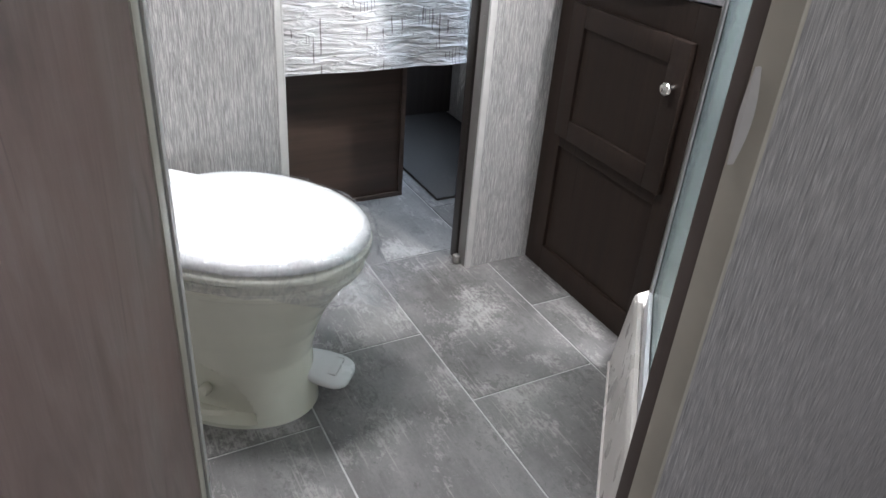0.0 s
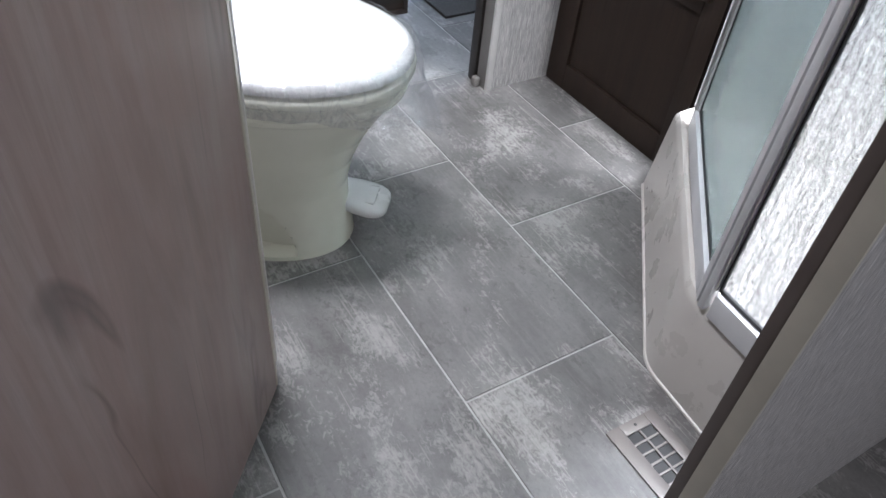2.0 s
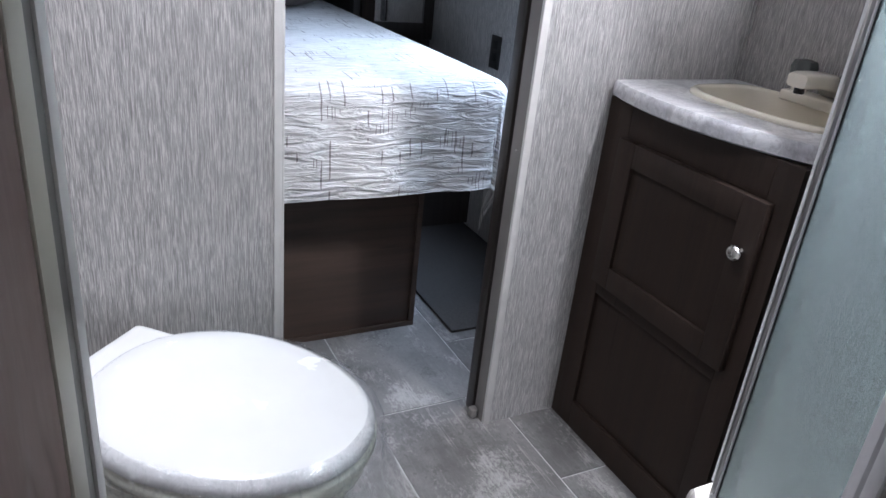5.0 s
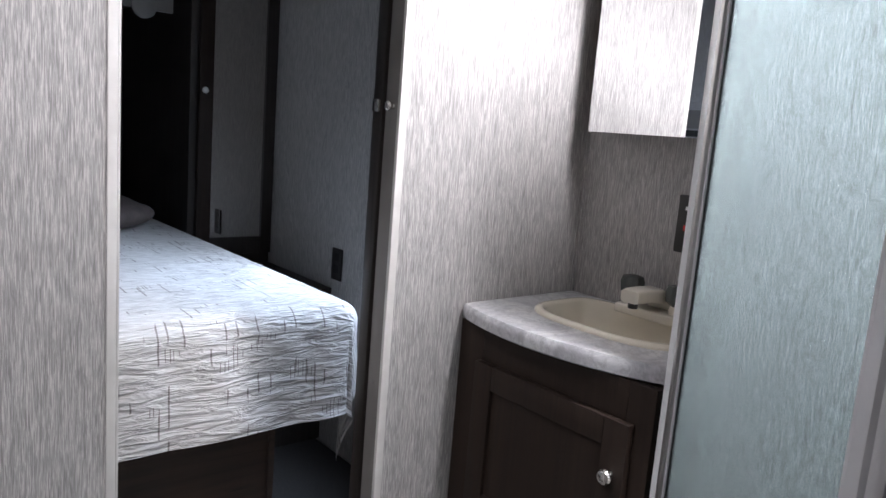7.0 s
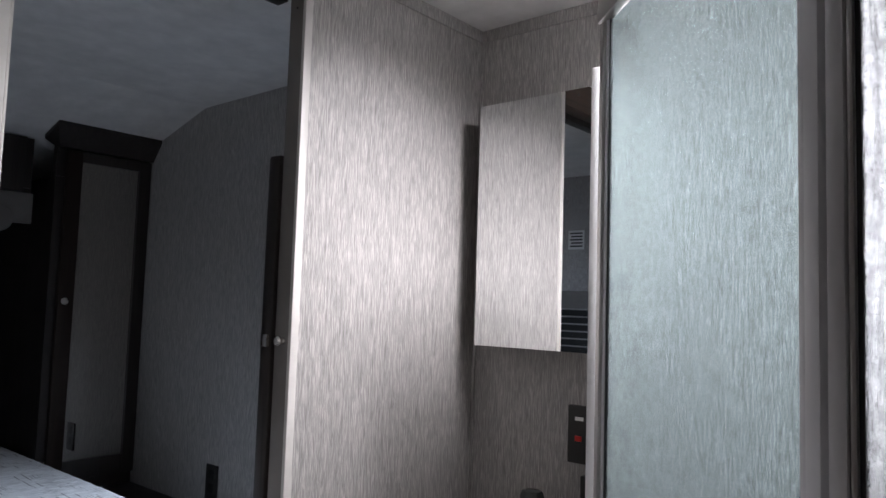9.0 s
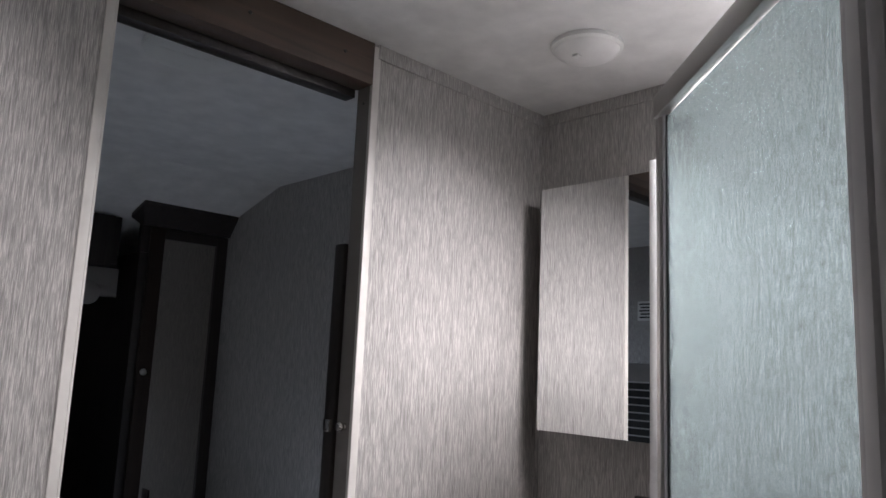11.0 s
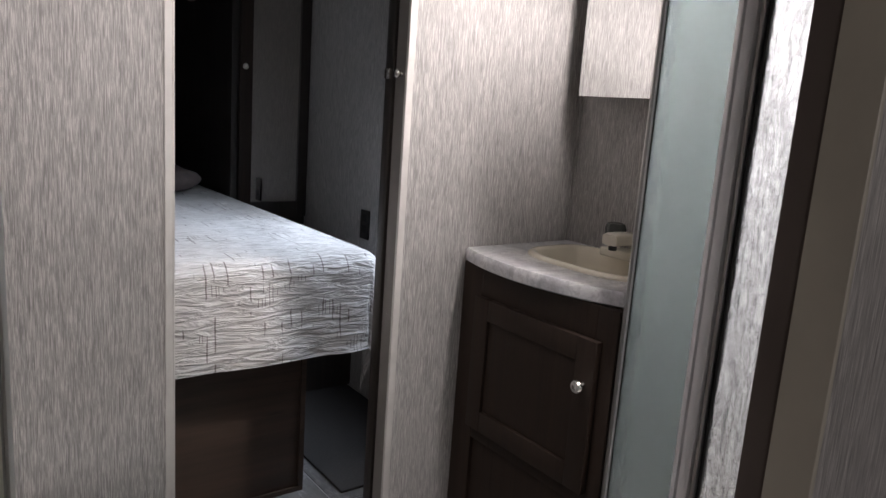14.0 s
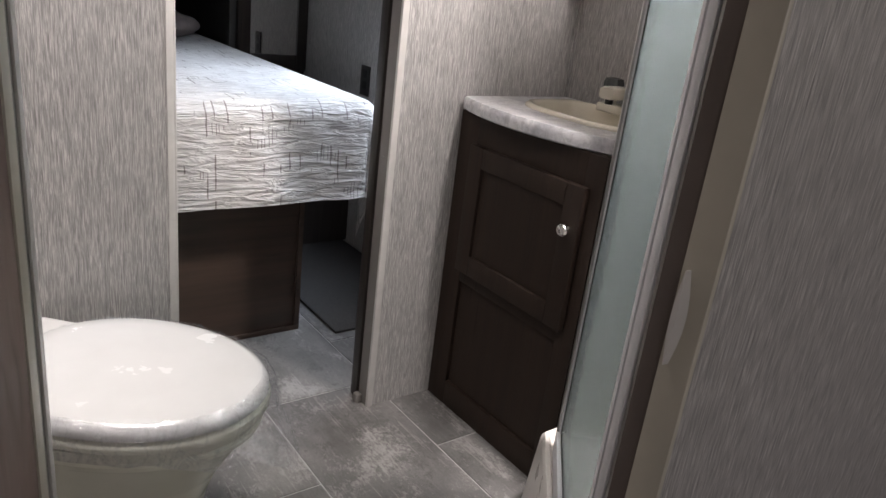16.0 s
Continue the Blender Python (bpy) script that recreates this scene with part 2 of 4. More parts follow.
def quilt_material(name):
    """Cream cloth woven with crossing dark threads and shiny puckers."""
    m, nt, b = base_mat(name, 0.62)
    uv = nt.nodes.new("ShaderNodeUVMap").outputs[0]

    def vec(scale):
        mp = nt.nodes.new("ShaderNodeMapping")
        mp.inputs["Scale"].default_value = scale
        nt.links.new(uv, mp.inputs["Vector"])
        return mp.outputs["Vector"]

    def lines(axis, cells, run, keep, width):
        """Thin threads across one axis of the cloth, broken into runs."""
        sep = nt.nodes.new("ShaderNodeSeparateXYZ")
        nt.links.new(vec((cells, cells, 1)), sep.inputs[0])
        vo = nt.nodes.new("ShaderNodeTexVoronoi")
        vo.voronoi_dimensions, vo.feature = "1D", "DISTANCE_TO_EDGE"
        vo.inputs["Scale"].default_value = 1.0
        nt.links.new(sep.outputs[axis], vo.inputs["W"])
        ln = ramp(nt, vo.outputs["Distance"], [(width, (1.0,)), (width * 1.6, (0.0,))])
        ms = ramp(nt, fbm(nt, vec(run), 1.0, 2, 0.5), [(keep, (0.0,)), (keep + 0.015, (1.0,))])
        return mix(nt, 1.0, ln, ms, "MULTIPLY")
    weave = fbm(nt, vec((18, 120, 1)), 1.0, 3, 0.6, 0.4)
    c = ramp(nt, weave, [(0.3, (0.50, 0.48, 0.46)), (0.6, (0.66, 0.645, 0.625)), (0.75, (0.78, 0.77, 0.76))])
    up = mix(nt, 1.0, lines(0, 34, (16, 9, 1), 0.57, 0.055), lines(0, 90, (10, 12, 6), 0.62, 0.075), "SCREEN")
    across = lines(1, 30, (9, 18, 4), 0.62, 0.040)
    c = mix(nt, up, c, (0.24, 0.215, 0.20))
    c = mix(nt, across, c, (0.24, 0.225, 0.21))
    nt.links.new(c, b.inputs["Base Color"])
    pucker = fbm(nt, vec((11, 62, 1)), 1.0, 3, 0.55, 0.8)
    nt.links.new(ramp(nt, pucker, [(0.4, (0.66,)), (0.7, (0.34,))]), b.inputs["Roughness"])
    bump(nt, b, pucker, 1.0, 0.018)
    return m


M_wall = wallpaper("grey_wallpaper", (1.18, 1.13, 1.09))
M_trim = plain("pale_grey_moulding", (0.62, 0.60, 0.57), 0.38)
M_jamb = plain("taupe_jamb", (0.20, 0.185, 0.172), 0.42)
M_beige = plain("beige_jamb_vinyl", (0.47, 0.44, 0.365), 0.42)
M_jambdark = plain("dark_taupe_stop", (0.12, 0.098, 0.086), 0.45)
M_ceil = plain("white_ceiling", (0.78, 0.77, 0.76), 0.6, bumps=0.12, fine=400)
M_grout = plain("pale_grout", (0.40, 0.39, 0.375), 0.7, vary=0.2, scale=40)
M_tile = stone_tile("grey_stone_tile")
M_door = cracked_wood("greyed_walnut_door")
M_cab = wood("espresso_wood", (0.019, 0.012, 0.009), (0.040, 0.026, 0.019), (80, 80, 3.0), 0.55, 0.4)
M_cab.node_tree.nodes["Principled BSDF"].inputs["Specular IOR Level"].default_value = 0.25
M_bedbox = wood("brown_plank_wood", (0.042, 0.026, 0.018), (0.095, 0.060, 0.043), (2.0, 40, 40), 0.5, 0.6)
M_black = wood("near_black_wood", (0.020, 0.016, 0.014), (0.042, 0.034, 0.030), (80, 80, 3.0), 0.38, 0.3)
M_chrome = plain("brushed_nickel", (0.62, 0.60, 0.57), 0.24, 1.0, vary=0.06, bumps=0.02)
M_alu = plain("anodised_aluminium", (0.50, 0.49, 0.48), 0.34, 1.0, vary=0.05, bumps=0.02)
M_alugrey = plain("grey_aluminium_profile", (0.62, 0.62, 0.63), 0.42, 0.15, vary=0.06)
M_gasket = plain("black_rubber", (0.012, 0.012, 0.012), 0.55)
M_porc = plain("bone_porcelain", (0.70, 0.70, 0.59), 0.16, vary=0.03, bumps=0.0)
M_lid = plain("white_plastic_lid", (0.60, 0.60, 0.585), 0.22, vary=0.03, bumps=0.01)
M_cream = plain("cream_plastic", (0.78, 0.72, 0.60), 0.2, vary=0.04, bumps=0.0)
M_faucet = plain("pale_cream_plastic", (0.80, 0.75, 0.65), 0.2, vary=0.03, bumps=0.0)
M_pan = plain("off_white_fibreglass", (0.52, 0.49, 0.455), 0.30, vary=0.03, bumps=0.02)
M_surround = plain("white_shower_surround", (0.82, 0.82, 0.82), 0.3, vary=0.03, bumps=0.02)
M_marble = marble("grey_marble_laminate")
M_glass = textured_glass("aqua_rain_glass", (0.47, 0.555, 0.56), 0.05, 1.0, 0.18, (300, 300, 36), 0.66)
M_glass2 = textured_glass("clear_rain_glass", (0.64, 0.66, 0.675), 0.10, 1.0, 0.06, (150, 150, 12), 0.72)
M_mirror = base_mat("mirror_silver", 0.01, 1.0, (0.90, 0.91, 0.91))[0]
# Wardrobe mirror: reflectance lowered so the bedroom's reflection comes out dim.
M_dimmirror = base_mat("darkened_mirror", 0.02, 1.0, (0.42, 0.40, 0.38))[0]
M_film = film_material("clear_plastic_film")
M_quilt = quilt_material("cream_quilt")
M_smoke = plain("smoked_acrylic", (0.10, 0.11, 0.105), 0.10, vary=0.1)
M_blackplastic = plain("black_plastic", (0.018, 0.017, 0.016), 0.4)
M_register = plain("taupe_register", (0.17, 0.152, 0.14), 0.45, 0.2)
M_rug = plain("dark_grey_carpet", (0.040, 0.037, 0.035), 0.95, vary=0.45, scale=160, bumps=0.9, fine=500)
M_white = plain("white_plastic", (0.78, 0.78, 0.76), 0.35, vary=0.04)
M_red = plain("red_plastic", (0.55, 0.02, 0.015), 0.35)
M_blue = plain("blue_plastic", (0.02, 0.07, 0.30), 0.4)
M_pillow = plain("dark_grey_cloth", (0.085, 0.066, 0.06), 0.9, vary=0.3, scale=30, bumps=0.4)
M_paper = plain("white_paper", (0.75, 0.75, 0.73), 0.8, vary=0.03)
M_ink = plain("dark_ink", (0.05, 0.05, 0.05), 0.8)


# ---- mesh helpers ----
def link_mesh(name, bm, material, smooth=30):
    bmesh.ops.recalc_face_normals(bm, faces=bm.faces)
    data = bpy.data.meshes.new(name)
    bm.to_mesh(data)
    bm.free()
    data.materials.append(material)
    if smooth:
        data.shade_smooth()
        data.set_sharp_from_angle(angle=radians(smooth))
    return new(name, data)


def part(name, bm, material, parent, label="", smooth=30):
    """One mesh object under a thing or under a part."""
    ob = link_mesh(name, bm, material, smooth)
    ob.parent = parent
    if parent.parent is None:
        ob.matrix_parent_inverse = parent.matrix_basis.inverted()
    if label:
        tagged(ob, label)
    return ob


def thing(name, at, label, category, group="", kind=""):
    ob = new(name)
    ob.empty_display_size = 0.05
    ob.location = at
    return tagged(ob, label, category, group, kind)


def solid(name, bm, material, label, category, kind="", smooth=30):
    return tagged(link_mesh(name, bm, material, smooth), label, category, "", kind)


def box(x0, x1, y0, y1, z0, z1, bevel=0.0, bm=None, m=None, seg=2):
    bm = bm or bmesh.new()
    vs = [bm.verts.new((x, y, z)) for z in (z0, z1) for y in (y0, y1) for x in (x0, x1)]
    fs = [bm.faces.new([vs[i] for i in q]) for q in ((0, 2, 3, 1), (4, 5, 7, 6), (0, 1, 5, 4), (2, 6, 7, 3), (0, 4, 6, 2), (1, 3, 7, 5))]
    if m is not None:
        for v in vs:
            v.co = m @ v.co
    if bevel:
        es = {e for f in fs for e in f.edges}
        bmesh.ops.bevel(bm, geom=list(es), offset=bevel, segments=seg, affect="EDGES", profile=0.6)
    return bm


def loft(rings, bm=None, close=True, cap0=True, cap1=True):
    """Skin a list of rings that have equal numbers of points."""
    bm = bm or bmesh.new()
    vr = [[bm.verts.new(p) for p in r] for r in rings]
    n = len(vr[0])
    for a, b in zip(vr, vr[1:]):
        for i in range(n if close else n - 1):
            j = (i + 1) % n
            bm.faces.new((a[i], a[j], b[j], b[i]))
    if cap0:
        bm.faces.new(vr[0])
    if cap1:
        bm.faces.new(vr[-1])
    return bm


def prism(poly, z0, z1, bevel=0.0, bm=None):
    bm = bm or bmesh.new()
    start = len(bm.verts)
    loft([[(x, y, z0) for x, y in poly], [(x, y, z1) for x, y in poly]], bm)
    if bevel:
        bm.verts.ensure_lookup_table()
        new_verts = set(bm.verts[start:])
        es = [e for e in bm.edges if e.verts[0] in new_verts]
        bmesh.ops.bevel(bm, geom=es, offset=bevel, segments=2, affect="EDGES", profile=0.6)
    return bm


def lathe(profile, m=Matrix.Identity(4), n=24, bm=None):
    """Turn (radius, height) points round z, then place by m."""
    rings = []
    for r, h in profile:
        r = max(r, 0.0002)
        rings.append([m @ Vector((r * math.cos(a), r * math.sin(a), h)) for a in (2 * math.pi * i / n for i in range(n))])
    return loft(rings, bm)


def tube(points, r, n=10, bm=None):
    pts = [Vector(p) for p in points]
    rings = []
    for i, p in enumerate(pts):
        d = (pts[min(i + 1, len(pts) - 1)] - pts[max(i - 1, 0)]).normalized()
        q = d.to_track_quat("Z", "Y").to_matrix()
        rings.append([p + q @ Vector((r * math.cos(a), r * math.sin(a), 0)) for a in (2 * math.pi * k / n for k in range(n))])
    return loft(rings, bm)


def beam(a, b, wide, deep, z0, z1, bevel=0.002, bm=None):
    """An upright-sided bar from a to b in plan, with its width across that line."""
    a, b = Vector(a), Vector(b)
    d = (b - a).normalized()
    nrm = Vector((-d.y, d.x))
    p = [a + nrm * wide, b + nrm * wide, b - nrm * deep, a - nrm * deep]
    return prism([(q.x, q.y) for q in p], z0, z1, bevel, bm)


# ---- the shell ----
ZC = 2.043          # ceiling
YW = 1.475          # partition between bathroom and bedroom
XR = 1.474          # outer wall beside the vanity
XL = -0.60          # outer wall across the bed
OL, OR_ = 0.396, 0.910  # bedroom opening
YD = 0.2345          # hall face of the bathroom's door wall
JX = 0.336          # strike side of the bathroom door opening


def structure(name, bm, material, label, category):
    return solid(name, bm, material, label, category, "structure")


structure("wall_north_1", box(-1.0, OL, YW, YW + 0.045, 0, ZC), M_wall, "grey streaked wallpaper partition behind the toilet", "wall")
structure("wall_north_2", box(OR_ + 0.006, XR, YW, YW + 0.045, 0, ZC), M_wall, "grey streaked wallpaper partition beside the vanity", "wall")
# outer wall with the bedroom window opening and the added hall opening
WY0, WY1, WZ0, WZ1 = 1.66, 2.28, 0.62, 1.71
bm = box(XR, XR + 0.04, -3.2, -2.1, 0, ZC + 0.1)
box(XR, XR + 0.04, -0.9, WY0, 0, ZC + 0.1, bm=bm)
box(XR, XR + 0.04, -2.1, -0.9, 0, 0.95, bm=bm)
box(XR, XR + 0.04, -2.1, -0.9, 1.75, ZC + 0.1, bm=bm)
box(XR, XR + 0.04, WY1, 4.0, 0, ZC + 0.1, bm=bm)
box(XR, XR + 0.04, WY0, WY1, 0, WZ0, bm=bm)
box(XR, XR + 0.04, WY0, WY1, WZ1, ZC + 0.1, bm=bm)
structure("wall_east", bm, M_wall, "grey streaked wallpaper on the outer wall", "wall")
structure("wall_west_1", box(XL - 0.04, XL, YW + 0.046, 4.0, 0, ZC + 0.1), M_wall, "grey wallpaper wall across the bed", "wall")
structure("wall_west_2", box(-0.46, -0.42, 0.852, YW - 0.001, 0, ZC), M_wall, "grey wallpaper wall beside the toilet", "wall")
structure("wall_far", box(XL - 0.04, XR + 0.04, 4.001, 4.04, 0, ZC + 0.1), M_black, "dark wood wall at the head of the bed", "wall")
# door wall: hall side
structure("wall_south_1", box(JX + 0.0008, XR, YD, YD + 0.036, 0, ZC), M_wall, "grey streaked wallpaper wall by the bathroom door", "wall")
structure("wall_south_2", box(-1.1, 0.030, 0.815, 0.850, 0, ZC), M_wall, "grey wallpaper wing wall on the hinge side", "wall")
structure("wall_south_3", beam((0.055, 0.79), (JX - 0.01, YD + 0.03), 0.017, 0.017, 1.95, ZC, 0), M_wall, "grey wallpaper over the bathroom door", "wall")
# hall
bm = box(-1.14, -1.10, -3.2, -2.1, 0, ZC)
box(-1.14, -1.10, -0.9, 0.850, 0, ZC, bm=bm)
box(-1.14, -1.10, -2.1, -0.9, 0, 0.95, bm=bm)
box(-1.14, -1.10, -2.1, -0.9, 1.75, ZC, bm=bm)
structure("wall_hall_west", bm, M_wall, "grey wallpaper hall wall with an opening for fill light", "wall")
structure("wall_hall_south", box(-1.14, XR + 0.04, -3.24, -3.2, 0, ZC), M_wall, "grey wallpaper wall at the end of the hall", "wall")

# ceiling, with the skylight opening over the shower
SX0, SX1, SY0, SY1 = 1.00, 1.42, 0.42, 0.80
VX0, VX1, VY_0, VY_1 = -0.10, 0.26, 0.98, 1.34
bm = bmesh.new()
cx, cy = (-1.14, VX0, VX1, SX0, SX1, XR), (-3.24, SY0, SY1, VY_0, VY_1, 2.754)
for xa, xb in zip(cx, cx[1:]):
    for ya, yb in zip(cy, cy[1:]):
        if (xa, ya) not in ((SX0, SY0), (VX0, VY_0)):
            box(xa, xb, ya, yb, ZC, ZC + 0.05, bm=bm)
bmesh.ops.remove_doubles(bm, verts=bm.verts, dist=1e-5)
loft([[(XL, 2.754, ZC), (XR, 2.754, ZC), (XR, 2.754, ZC + 0.05), (XL, 2.754, ZC + 0.05)],
      [(XL, 4.0, ZC - 0.355), (XR, 4.0, ZC - 0.355), (XR, 4.0, ZC - 0.30), (XL, 4.0, ZC - 0.30)]], bm)
structure("ceiling", bm, M_ceil, "white panelled ceiling, sloping down over the bed head", "ceiling")
for nm, x0, x1, y0, y1, lb in (("skylight_well", SX0, SX1, SY0, SY1, "white skylight well over the shower"), ("roof_vent_well", VX0, VX1, VY_0, VY_1, "white roof vent well over the toilet")):
    bm = box(x0 - 0.02, x0, y0 - 0.02, y1 + 0.02, ZC + 0.051, ZC + 0.14)
    box(x1, x1 + 0.02, y0 - 0.02, y1 + 0.02, ZC + 0.051, ZC + 0.14, bm=bm)
    box(x0, x1, y0 - 0.02, y0, ZC + 0.051, ZC + 0.14, bm=bm)
    box(x0, x1, y1, y1 + 0.02, ZC + 0.051, ZC + 0.14, bm=bm)
    structure(nm, bm, M_white, lb, "skylight")

# thin crown strips under the ceiling
bm = box(OR_ + 0.006, XR, YW - 0.006, YW, ZC - 0.03, ZC, 0.001)
structure("trim_crown_1", bm, M_wall, "thin wallpapered crown strip over the vanity", "trim")
bm = box(XR - 0.006, XR, 0.97, YW - 0.007, ZC - 0.03, ZC, 0.001)
structure("trim_crown_2", bm, M_wall, "thin wallpapered crown strip on the outer wall", "trim")
bm = box(XR - 0.007, XR, YW - 0.007, YW, 0.85, ZC - 0.031, 0.002)
structure("trim_corner", bm, M_wall, "thin wallpapered moulding in the corner", "trim")

# edges of the bedroom opening
bm = box(OL, OL + 0.004, YW - 0.004, YW + 0.049, 0, ZC - 0.10, 0.001)
box(OL - 0.014, OL, YW - 0.004, YW - 0.0005, 0, ZC - 0.10, 0.0012, bm)
structure("trim_opening_1", bm, M_trim, "pale grey edge moulding of the bedroom opening", "trim")
jamb = thing("jamb_opening", (OR_, YW, 0), "taupe jamb board with pale corner edge", "jamb", kind="structure")
part("board", box(OR_ - 0.004, OR_ + 0.006, YW + 0.006, YW + 0.046, 0, ZC - 0.02, 0.0015), M_jamb, jamb)
part("corner_edge", box(OR_ - 0.005, OR_ + 0.013, YW - 0.004, YW + 0.0055, 0, ZC - 0.005, 0.002), M_trim, jamb, "pale grey corner bead")
part("screw", lathe([(0.0028, 0), (0.0022, 0.0012), (0, 0.0014)], pose(OR_ - 0.004, YW + 0.024, 0.708, 0, -90, 0), 10), M_chrome, jamb)
part("screw", lathe([(0.0028, 0), (0.0022, 0.0012), (0, 0.0014)], pose(OR_ - 0.004, YW + 0.024, 1.92, 0, -90, 0), 10), M_blackplastic, jamb)
# dark sliding door edge behind the jamb, and the header with its track
structure("trim_dark_post", box(OR_ - 0.010, OR_ + 0.045, YW + 0.0505, YW + 0.085, 0, 1.63, 0.008), M_black, "near-black wooden edge of the parked sliding door", "door")
header = thing("trim_header", (0.68, YW, 1.87), "dark brown wooden header with a door track", "header", kind="structure")
part("beam", box(OL - 0.02, OR_ - 0.006, YW - 0.006, YW + 0.046, 1.952, ZC - 0.001, 0.002), M_bedbox, header)
part("track", box(OL + 0.012, OR_ - 0.006, YW + 0.052, YW + 0.085, 1.938, 2.0, 0.002), M_black, header)
part("screw", lathe([(0.004, 0), (0.003, 0.002), (0, 0.002)], pose(0.83, YW - 0.006, 2.0, 90, 0, 0), 10), M_blackplastic, header)
part("screw", lathe([(0.004, 0), (0.003, 0.002), (0, 0.002)], pose(0.62, YW - 0.006, 2.0, 90, 0, 0), 10), M_blackplastic, header)

# bathroom door opening: strike side
strike_jamb = thing("jamb_door_strike", (JX, YD, 0), "taupe door jamb with a curved strike lip", "jamb", kind="structure")
part("stop", box(JX - 0.0015, JX + 0.0006, YD + 0.0217, YD + 0.0362, 0, 1.95, 0.0004), M_jambdark, strike_jamb, "dark brown door stop strip")
part("board", box(JX - 0.004, JX + 0.0003, YD - 0.001, YD + 0.0215, 0, 1.95, 0.001), M_beige, strike_jamb)
n = 14
lip = []
for i in range(n + 1):
    w = 0.0045 * math.sin(math.pi * i / n) + 0.0008
    z = 0.925 + 0.062 * i / n
    lip.append([(JX - 0.0085, YD + 0.0155 - w * 0.2, z), (JX - 0.0085, YD + 0.0155 + w * 0.5, z), (JX - 0.0042, YD + 0.0155 + w, z), (JX - 0.0042, YD + 0.0155 - w, z)])
part("strike_lip", loft(lip), M_trim, strike_jamb, "pale cream curved strike lip")
# bedroom window in the outer wall
win = thing("window_1", (XR, 1.97, WZ0), "black-framed bedroom window with rounded corners", "window", kind="structure")


def round_rect(y0, y1, z0, z1, r, k=6):
    pts = []
    for cy, cz, a0 in ((y1 - r, z1 - r, 0), (y0 + r, z1 - r, 90), (y0 + r, z0 + r, 180), (y1 - r, z0 + r, 270)):
        for i in range(k + 1):
            a = radians(a0 + 90 * i / k)
            pts.append((cy + r * math.cos(a), cz + r * math.sin(a)))
    return pts


outer = round_rect(WY0 - 0.045, WY1 + 0.045, WZ0 - 0.045, WZ1 + 0.045, 0.09)
inner = round_rect(WY0 + 0.02, WY1 - 0.02, WZ0 + 0.02, WZ1 - 0.02, 0.06)
bm = loft([[(XR, y, z) for y, z in outer], [(XR - 0.016, y, z) for y, z in outer], [(XR - 0.016, y, z) for y, z in inner],
           [(XR + 0.03, y, z) for y, z in inner]], cap0=False, cap1=False)
part("window_frame", bm, M_blackplastic, win)
pane = part("pane", box(XR + 0.02, XR + 0.024, WY0, WY1, WZ0, WZ1), base_mat("window_glass", 0.02, 0, (1, 1, 1))[0], win)
pane.data.materials[0].node_tree.nodes["Principled BSDF"].inputs["Transmission Weight"].default_value = 1.0
pane.visible_shadow = False

# ---- bathroom door ----
# swung out into the hall; local x runs from the hinge to the free edge, local y faces the bathroom side
HINGE, SWING, LEAF = Vector((0.044, 0.780)), radians(50.2 + 180), 0.60
DM = Matrix.Translation((HINGE.x, HINGE.y, 0)) @ Matrix.Rotation(SWING, 4, "Z")
door = thing("door_1", (HINGE.x, HINGE.y, 0), "open bathroom door of greyed walnut laminate", "door", kind="structure")
part("leaf", box(0.004, LEAF, -0.034, 0.0, 0.046, 1.93, 0.001, m=DM), M_door, door)
HA, HB_ = Vector((0.044, 0.7800)), Vector((0.066, 0.8420))
hd = (HB_ - HA).normalized()
part("edge_band", beam(HA, HA + hd * 0.029, 0.006, 0.0, 0.046, 1.93, 0.0015), M_beige, door, "pale beige edge banding")
part("edge_groove", beam(HA + hd * 0.0292, HA + hd * 0.0485, 0.006, -0.003, 0.046, 1.93, 0), M_jamb, door)
part("edge_band", beam(HA + hd * 0.0487, HB_, 0.006, 0.0, 0.046, 1.93, 0.0015), M_trim, door, "pale cream edge banding")
part("edge_core", prism([(0.0380, 0.7815), (0.0385, 0.7835), (0.0540, 0.8440), (0.0250, 0.8440)], 0.046, 1.93), M_door, door)
for side in (1, -1):
    KP = DM @ pose(LEAF - 0.065, 0.0 if side > 0 else -0.034, 0.945, -90 * side, 0, 0)
    rose = part("rosette", lathe([(0.034, 0), (0.034, 0.004), (0.030, 0.008), (0.016, 0.011), (0.013, 0.030)], KP, 28), M_chrome, door)
    part("knob", lathe([(0.013, 0.028), (0.020, 0.032), (0.0285, 0.040), (0.031, 0.050), (0.030, 0.058), (0.026, 0.063), (0.021, 0.0645), (0.019, 0.062), (0.006, 0.0615), (0, 0.0612)], KP, 32), M_chrome, rose, "polished nickel door knob")

# ---- shower ----
PA, PB, PC, PD, PE = (0.634, 0.289), (0.656, 0.548), (1.025, 0.962), (XR, 0.962), (XR, 0.289)
RA, RB, RC = (0.646, 0.289), (0.668, 0.541), (1.052, 0.962)


def corner_path(a, b, c, r, k=5):
    """The outline a-b-c with b rounded."""
    a, b, c = Vector(a), Vector(b), Vector(c)
    p, q = b + (a - b).normalized() * r, b + (c - b).normalized() * r
    mid = []
    for i in range(k + 1):
        t = i / k
        mid.append(p * (1 - t) ** 2 + b * 2 * t * (1 - t) + q * t * t)
    return [a] + mid + [c]


def ring_at(a, b, c, r, z, inset=0.0):
    pts = [Vector((p.x, p.y)) for p in corner_path(a, b, c, r)]
    cen = Vector((1.12, 0.58))
    out = [p + (cen - p).normalized() * inset for p in pts]
    dd, ee = Vector(PD), Vector(PE)
    return [(p.x, p.y, z) for p in out + [dd + Vector((-inset, -inset)), ee + Vector((-inset, inset))]]


